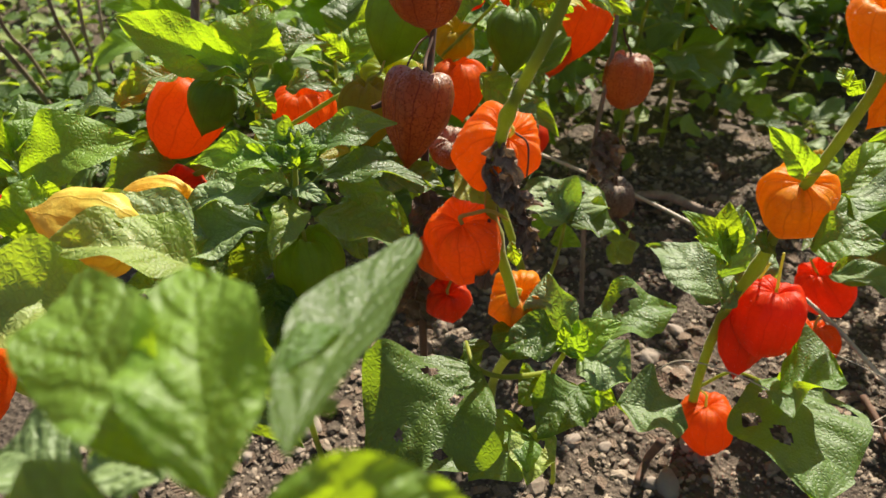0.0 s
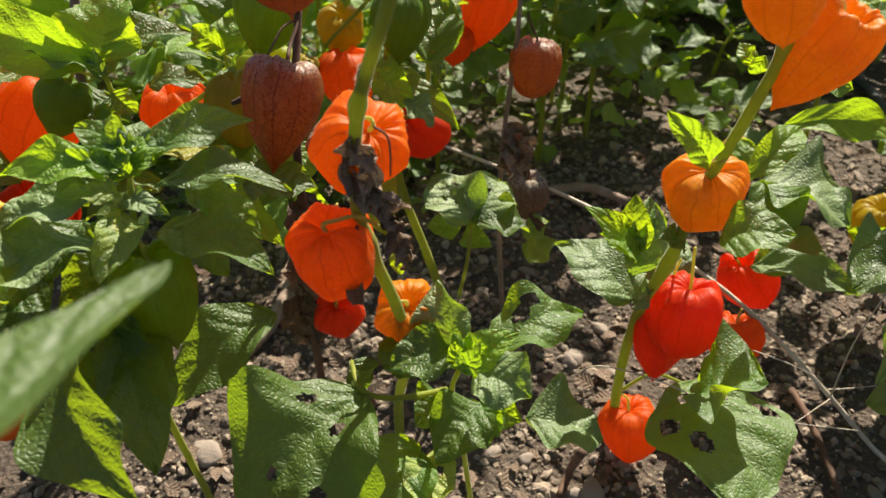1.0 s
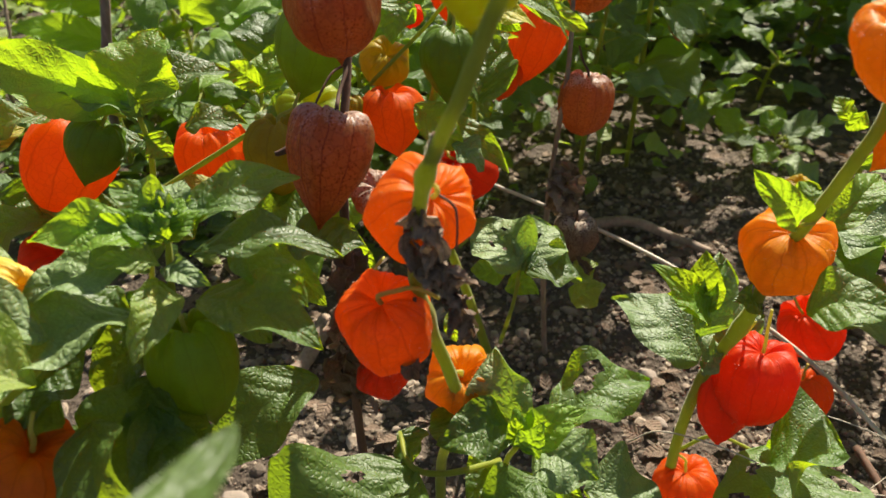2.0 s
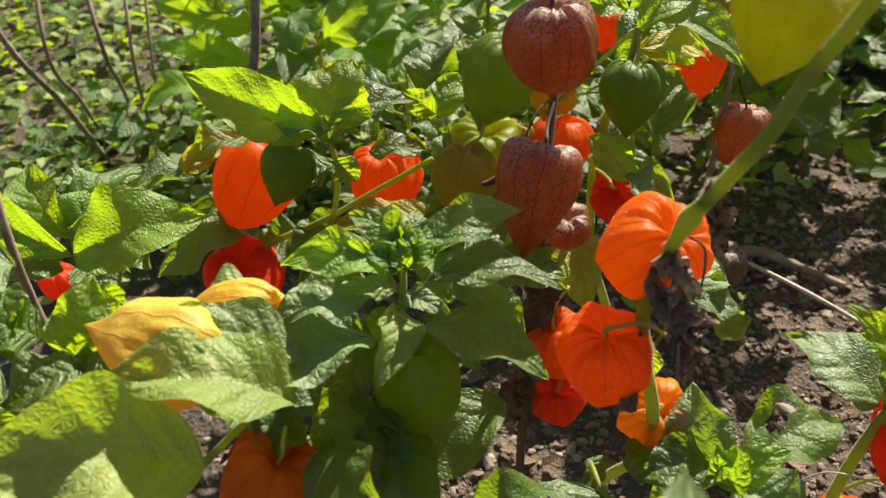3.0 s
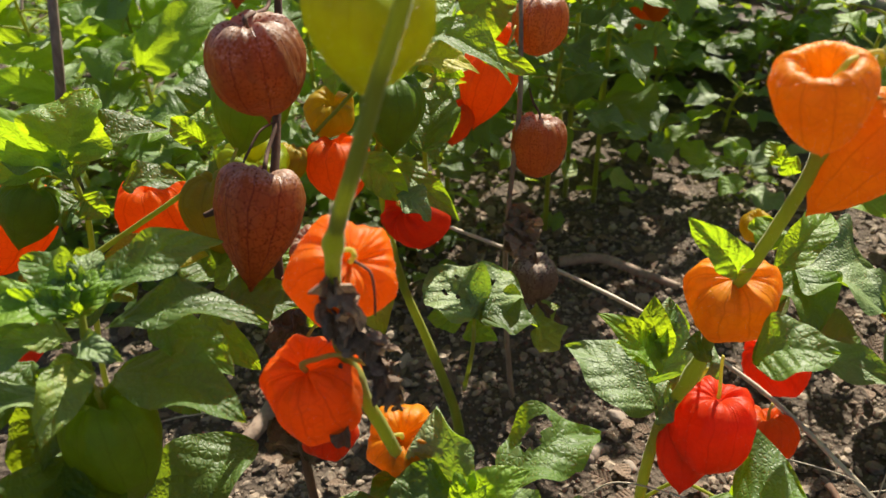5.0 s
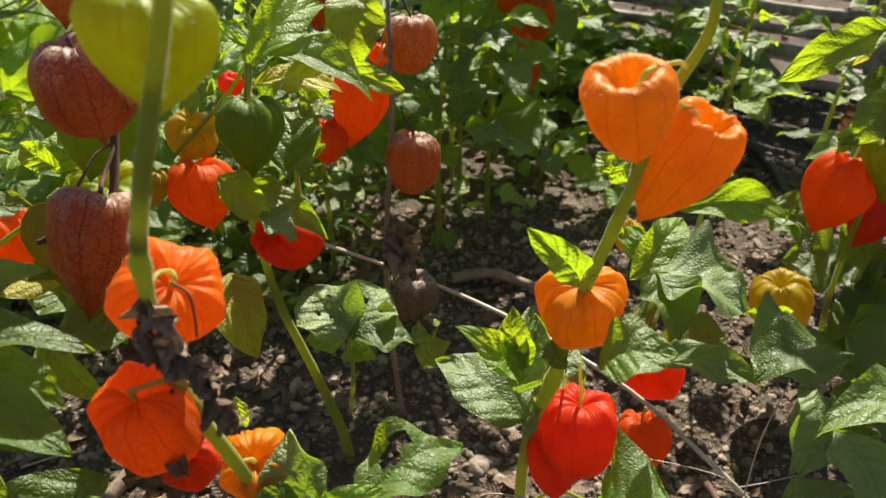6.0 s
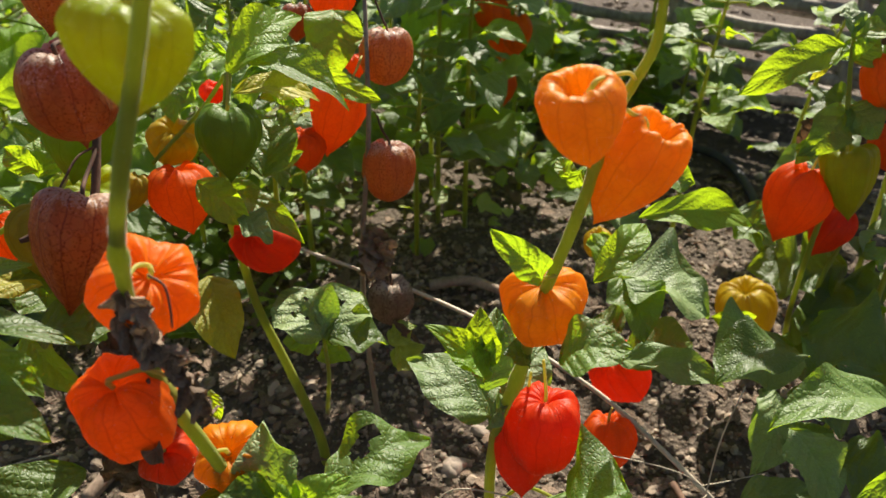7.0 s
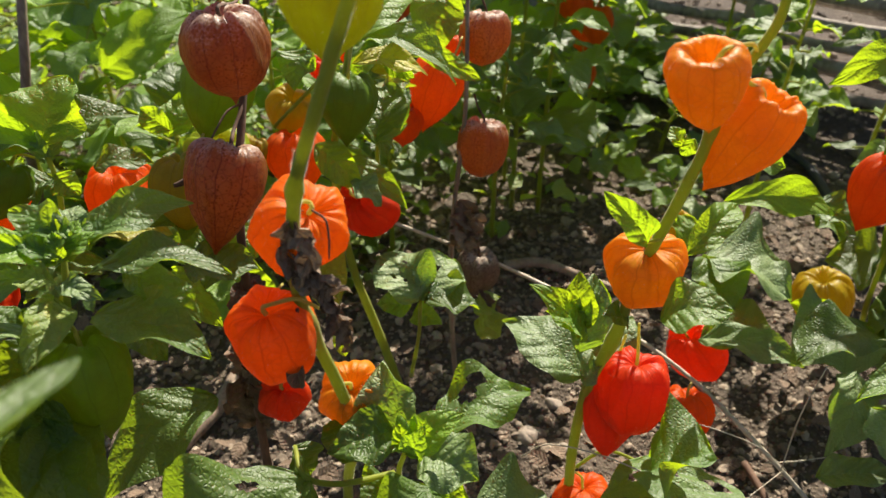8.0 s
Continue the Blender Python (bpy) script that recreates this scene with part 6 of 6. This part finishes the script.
leaf(plant_l, (-0.1299, 0.2433, 0.2618), (-0.0982, 0.2351, 0.2451), 0.0292, (0.34, -0.40, 0.85), "deep", 334)
leaf(plant_l, (-0.1975, 0.2336, 0.2778), (-0.2179, 0.2252, 0.2870), 0.0280, (0.45, -0.14, 0.88), "deep", 335)
leaf(plant_e, (-0.1520, 0.4454, 0.2171), (-0.1813, 0.4363, 0.2101), 0.0320, (-0.12, -0.33, 0.94), "deep", 336)
leaf(plant_e, (-0.0641, 0.4485, 0.2055), (-0.0934, 0.4592, 0.2251), 0.0334, (0.37, -0.45, 0.81), "deep", 337)
leaf(plant_e, (-0.2288, 0.4477, 0.2339), (-0.2032, 0.4389, 0.2175), 0.0335, (0.37, -0.44, 0.82), "deep", 338)
leaf(plant_e, (-0.0357, 0.4227, 0.2331), (-0.0557, 0.4089, 0.2350), 0.0253, (0.20, -0.16, 0.97), "green", 339)
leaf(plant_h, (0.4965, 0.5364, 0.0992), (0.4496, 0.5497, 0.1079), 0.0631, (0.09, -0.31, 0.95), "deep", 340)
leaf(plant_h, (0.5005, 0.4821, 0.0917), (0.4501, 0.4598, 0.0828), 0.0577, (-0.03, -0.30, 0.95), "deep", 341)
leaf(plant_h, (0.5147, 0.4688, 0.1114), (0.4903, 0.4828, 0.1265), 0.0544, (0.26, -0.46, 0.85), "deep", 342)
leaf(plant_c, (0.3015, 0.4686, 0.1152), (0.2853, 0.4863, 0.1196), 0.0412, (-0.02, -0.26, 0.96), "deep", 343)


# ---- fine hairs on the near husks and stems ----
for plant in (plant_a, plant_c):
    for i, piece in enumerate(list(plant.children)):
        if piece.name.startswith("lantern"):
            fuzz(piece, 700, 0.0009, 900 + i)
        elif piece.name.startswith("stem"):
            fuzz(piece, 900, 0.0010, 950 + i)


# ---- plants further back ----
def bush(x, y, height, lean, count, size, styles, seed, husks=(), low=0.18):
    """A lantern plant further back: a stem with leaves set all round it, and husks hanging from it."""
    rng = np.random.RandomState(seed)
    ob = thing("lantern_plant", (x, y, 0), "leafy lantern plant growing further back in the bed", "plant", "lantern plants")
    top = np.array((x + lean[0], y + lean[1], height))
    mid = np.array((x + lean[0] * 0.3, y + lean[1] * 0.3, height * 0.55))
    tube("stem", [(x, y, -0.004), tuple(mid), tuple(top)], 0.003, 0.0015, M_STEM if low < 0.5 else M_STEM_DARK, ob, seed=seed)
    line = smooth_path([(x, y, 0), tuple(mid), tuple(top)], 12)
    for i in range(count):
        s = low + (1 - low) * (i + rng.rand()) / count
        p = line[min(len(line) - 1, int(s * (len(line) - 1)))]
        a = i * 2.4 + rng.uniform(-0.5, 0.5)
        out = np.array((math.cos(a), math.sin(a), rng.uniform(-0.35, 0.55)))
        k = size * rng.uniform(0.65, 1.25) * (1.15 - 0.4 * s)
        b = p + out * k * rng.uniform(0.2, 0.6)
        n = np.array((out[0] * -0.3, out[1] * -0.3 - 0.2, 1.0))
        leaf(ob, tuple(b), tuple(b + out * k), k * rng.uniform(0.5, 0.72), tuple(n), styles[rng.randint(len(styles))], seed * 50 + i,
             wave=rng.uniform(0.04, 0.13), fold=rng.uniform(0.05, 0.35), bend=rng.uniform(0.0, 0.2), res=(14, 8), stalk=tuple(p))
    for i, (hx, hy, hz, hw, style) in enumerate(husks):
        lantern(ob, (hx, hy, hz), (hx, hy - 0.01, hz - hw * 1.15), hw, style, "heart", seed + i, [(hx, hy + 0.004, hz + 0.02)])
    return ob


# SUNNY picks lighter leaf colours so that plants look sunlit
SUNNY = ("bright", "green", "grey", "grey", "bright")
MIX = ("green", "deep", "deep", "grey", "bright")
bush(0.224, 0.909, 0.400, (0.010, -0.030), 30, 0.055, ("bright", "grey", "green", "deep"), 300, [])
bush(0.292, 0.986, 0.400, (0.010, -0.030), 30, 0.055, ("bright", "grey", "green", "deep"), 301, [(0.297, 0.970, 0.226, 0.036, "deep"), (0.323, 0.954, 0.191, 0.036, "orange")])
bush(0.249, 0.814, 0.400, (0.010, -0.030), 22, 0.058, ("green", "deep", "bright", "grey"), 302, [(0.3000, 0.9134, 0.2390, 0.040, "deep"), (0.3254, 0.9016, 0.2206, 0.038, "orange"), (0.3024, 0.8673, 0.1683, 0.032, "deep")], 0.42)
bush(0.428, 1.134, 0.135, (0.010, -0.030), 15, 0.055, MIX, 303, [])
bush(0.543, 1.058, 0.142, (0.010, -0.030), 12, 0.055, MIX, 304, [])
bush(0.185, 0.762, 0.250, (0.010, -0.030), 19, 0.055, MIX, 307, [], 0.45)
bush(-0.047, 0.808, 0.300, (0.010, -0.030), 33, 0.060, MIX, 308, [])
bush(0.004, 0.916, 0.300, (0.010, -0.030), 30, 0.060, MIX, 309, [])
bush(0.071, 0.750, 0.250, (0.010, -0.030), 22, 0.055, MIX, 310, [], 0.35)
bush(-0.082, 1.021, 0.300, (0.010, -0.030), 33, 0.060, MIX, 311, [])
bush(-0.182, 0.923, 0.300, (0.010, -0.030), 24, 0.075, ("bright", "bright", "green", "grey"), 312, [])
bush(-0.236, 0.879, 0.300, (0.010, -0.030), 21, 0.080, ("bright", "bright", "green", "grey"), 313, [])
bush(-0.344, 0.888, 0.300, (0.010, -0.030), 18, 0.075, ("bright", "bright", "green", "grey"), 314, [])
bush(-0.112, 0.654, 0.250, (0.010, -0.030), 24, 0.055, MIX, 315, [])
bush(0.336, 0.898, 0.078, (0.010, -0.030), 9, 0.045, SUNNY, 317, [])
bush(0.383, 1.059, 0.105, (0.010, -0.030), 18, 0.055, MIX, 319, [])
bush(0.221, 0.836, 0.400, (0.010, -0.030), 13, 0.070, ("green", "bright", "grey"), 320, [])
bush(0.084, 0.855, 0.300, (0.010, -0.030), 24, 0.060, MIX, 321, [])
bush(0.185, 0.993, 0.300, (0.010, -0.030), 27, 0.060, MIX, 322, [])
bush(0.642, 0.808, 0.247, (0.010, -0.030), 14, 0.050, MIX, 323, [])
bush(0.600, 1.020, 0.150, (0.010, -0.020), 14, 0.065, ("bright", "green", "grey", "grey"), 341, [])
bush(0.530, 1.060, 0.120, (0.000, -0.020), 11, 0.060, ("bright", "green", "grey", "grey"), 342, [])
for i, (x, y, h, k, size) in enumerate([(0.45, 1.17, 0.13, 14, 0.055), (0.40, 1.20, 0.16, 14, 0.055), (0.565, 1.09, 0.13, 12, 0.055), (0.455, 0.97, 0.07, 9, 0.050),
                                        (0.33, 1.17, 0.16, 14, 0.055), (0.395, 0.80, 0.05, 8, 0.042), (0.44, 0.84, 0.04, 6, 0.042)]):
    bush(x, y, h, (0.01, -0.02), k, size, SUNNY, 380 + i, [])
bush(0.465, 0.725, 0.290, (0.005, -0.020), 15, 0.043, SUNNY, 390, [], 0.48)
# two plants added at the right edge, largely unseen, to shade leaves and soil
bush(0.660, 0.700, 0.460, (-0.110, -0.030), 26, 0.070, MIX, 340, [], 0.50)
bush(0.605, 0.600, 0.430, (-0.030, 0.000), 24, 0.060, MIX, 391, [], 0.30)

# tall plants added so that their unseen tops shade the soil in front
for i, (x, y, h) in enumerate([(0.350, 0.990, 0.43), (0.430, 1.120, 0.47), (0.560, 1.060, 0.46)]):
    bush(x, y, h, (0.000, -0.040), 30, 0.072, ("bright", "green", "grey", "bright"), 360 + i, [], 0.40)


# ---- low greenery behind ----
def ground_cover(name, count, area, size, height, seed, style, label):
    """Low weeds: many small folded leaves at uneven heights, as one sheet of growth."""
    rng = np.random.RandomState(seed)
    verts, faces, uvs = [], [], []
    x0, x1, y0, y1 = area
    k = 0
    while k < count:
        x, y = rng.uniform(x0, x1), rng.uniform(y0, y1)
        thick = 0.5 + 0.5 * noise.noise((x * 3.0, y * 3.0, seed * 1.7))
        edge = min(x - x0, x1 - x, y - y0, y1 - y) / (0.22 * min(x1 - x0, y1 - y0)) + 0.5 * noise.noise((x * 1.7, y * 1.7, 9.0))
        if rng.rand() > (thick + 0.15) * min(1.0, max(0.0, edge)):
            continue
        z = ground_height(x, y) + height * thick * rng.rand() ** 0.7
        s = size * rng.uniform(0.5, 1.3)
        a, b, c = rng.uniform(0, 6.28), rng.uniform(-0.6, 0.6), rng.uniform(-0.6, 0.6)
        m = np.array(Euler((b, c, a)).to_matrix())
        pts = [(0, 0, 0), (0.35, 0.30, 0.08), (0.75, 0.22, 0.05), (1, 0, -0.08), (0.75, -0.22, 0.05), (0.35, -0.30, 0.08), (0.5, 0, 0.02)]
        q = np.array(pts) * s @ m.T + np.array((x, y, z))
        verts += q.tolist()
        uvs += [(p[0], 0.5 + p[1] * 1.6) for p in pts]
        o = k * 7
        faces += [(o, o + 6, o + 1), (o + 1, o + 6, o + 2), (o + 2, o + 6, o + 3), (o, o + 5, o + 6), (o + 5, o + 4, o + 6), (o + 4, o + 3, o + 6)]
        k += 1
    ob = mesh_object(name, verts, faces, LEAF[style], uvs)
    return tagged(ob, label, "weeds", "", "stuff")


ground_cover("weeds", 14000, (-2.6, 0.55, 0.60, 3.4), 0.029, 0.12, 21, "green", "low sunlit weeds covering the ground behind the bed")
ground_cover("weeds", 8500, (-2.6, 0.50, 0.60, 3.4), 0.027, 0.16, 22, "pale", "low light green weeds covering the ground")
ground_cover("weeds", 1100, (0.0, 0.60, 1.0, 1.75), 0.036, 0.16, 23, "grey", "low grey-green growth in front of the wattle fence")
# weeds under the plants, darkened by colour to look shaded
ground_cover("weeds", 1200, (-0.7, 0.1, 0.65, 1.1), 0.030, 0.06, 24, "deep", "low weeds under the plants, with shade put into their dark colour")
ground_cover("leaf_litter", 2600, (-0.4, 0.85, 0.12, 1.2), 0.017, 0.008, 25, "dead", "brown crumbs of dead leaves strewn on the soil")


# ---- wattle fence ----
def wattle_fence():
    """Horizontal rods woven round upright stakes."""
    rng = np.random.RandomState(8)
    start, ahead = np.array((0.10, 1.80, 0.0)), np.array((0.707, -0.707, 0.0))
    across = np.array((0.707, 0.707, 0.0))
    fence = thing("wattle_fence", tuple(start), "low woven wattle fence of weathered grey rods", "fence")
    length, gap = 1.9, 0.27
    for i in range(8):
        p = start + ahead * (i * gap)
        tube("stake", [tuple(p - np.array((0, 0, 0.02))), tuple(p + np.array((0.004, 0, 0.18))), tuple(p + np.array((0.0, 0.01, 0.36 + rng.uniform(-0.03, 0.03))))],
             0.012, 0.010, M_WOOD, fence, seed=i)
    for r in range(18):
        z = 0.011 + r * 0.0185
        pts = []
        for i in range(9):
            s = (i - 0.5) * gap + rng.uniform(-0.02, 0.02)
            side = 0.022 if (i + r) % 2 else -0.022
            p = start + ahead * s + across * (side + rng.uniform(-0.004, 0.004))
            pts.append((p[0], p[1], max(0.008, z + rng.uniform(-0.009, 0.009))))
        rad = rng.uniform(0.0085, 0.0112)
        tube("rod", pts, rad, rad * rng.uniform(0.6, 0.9), M_WOOD, fence, seed=100 + r, segs=9, rough=0.08, steps=4)


wattle_fence()
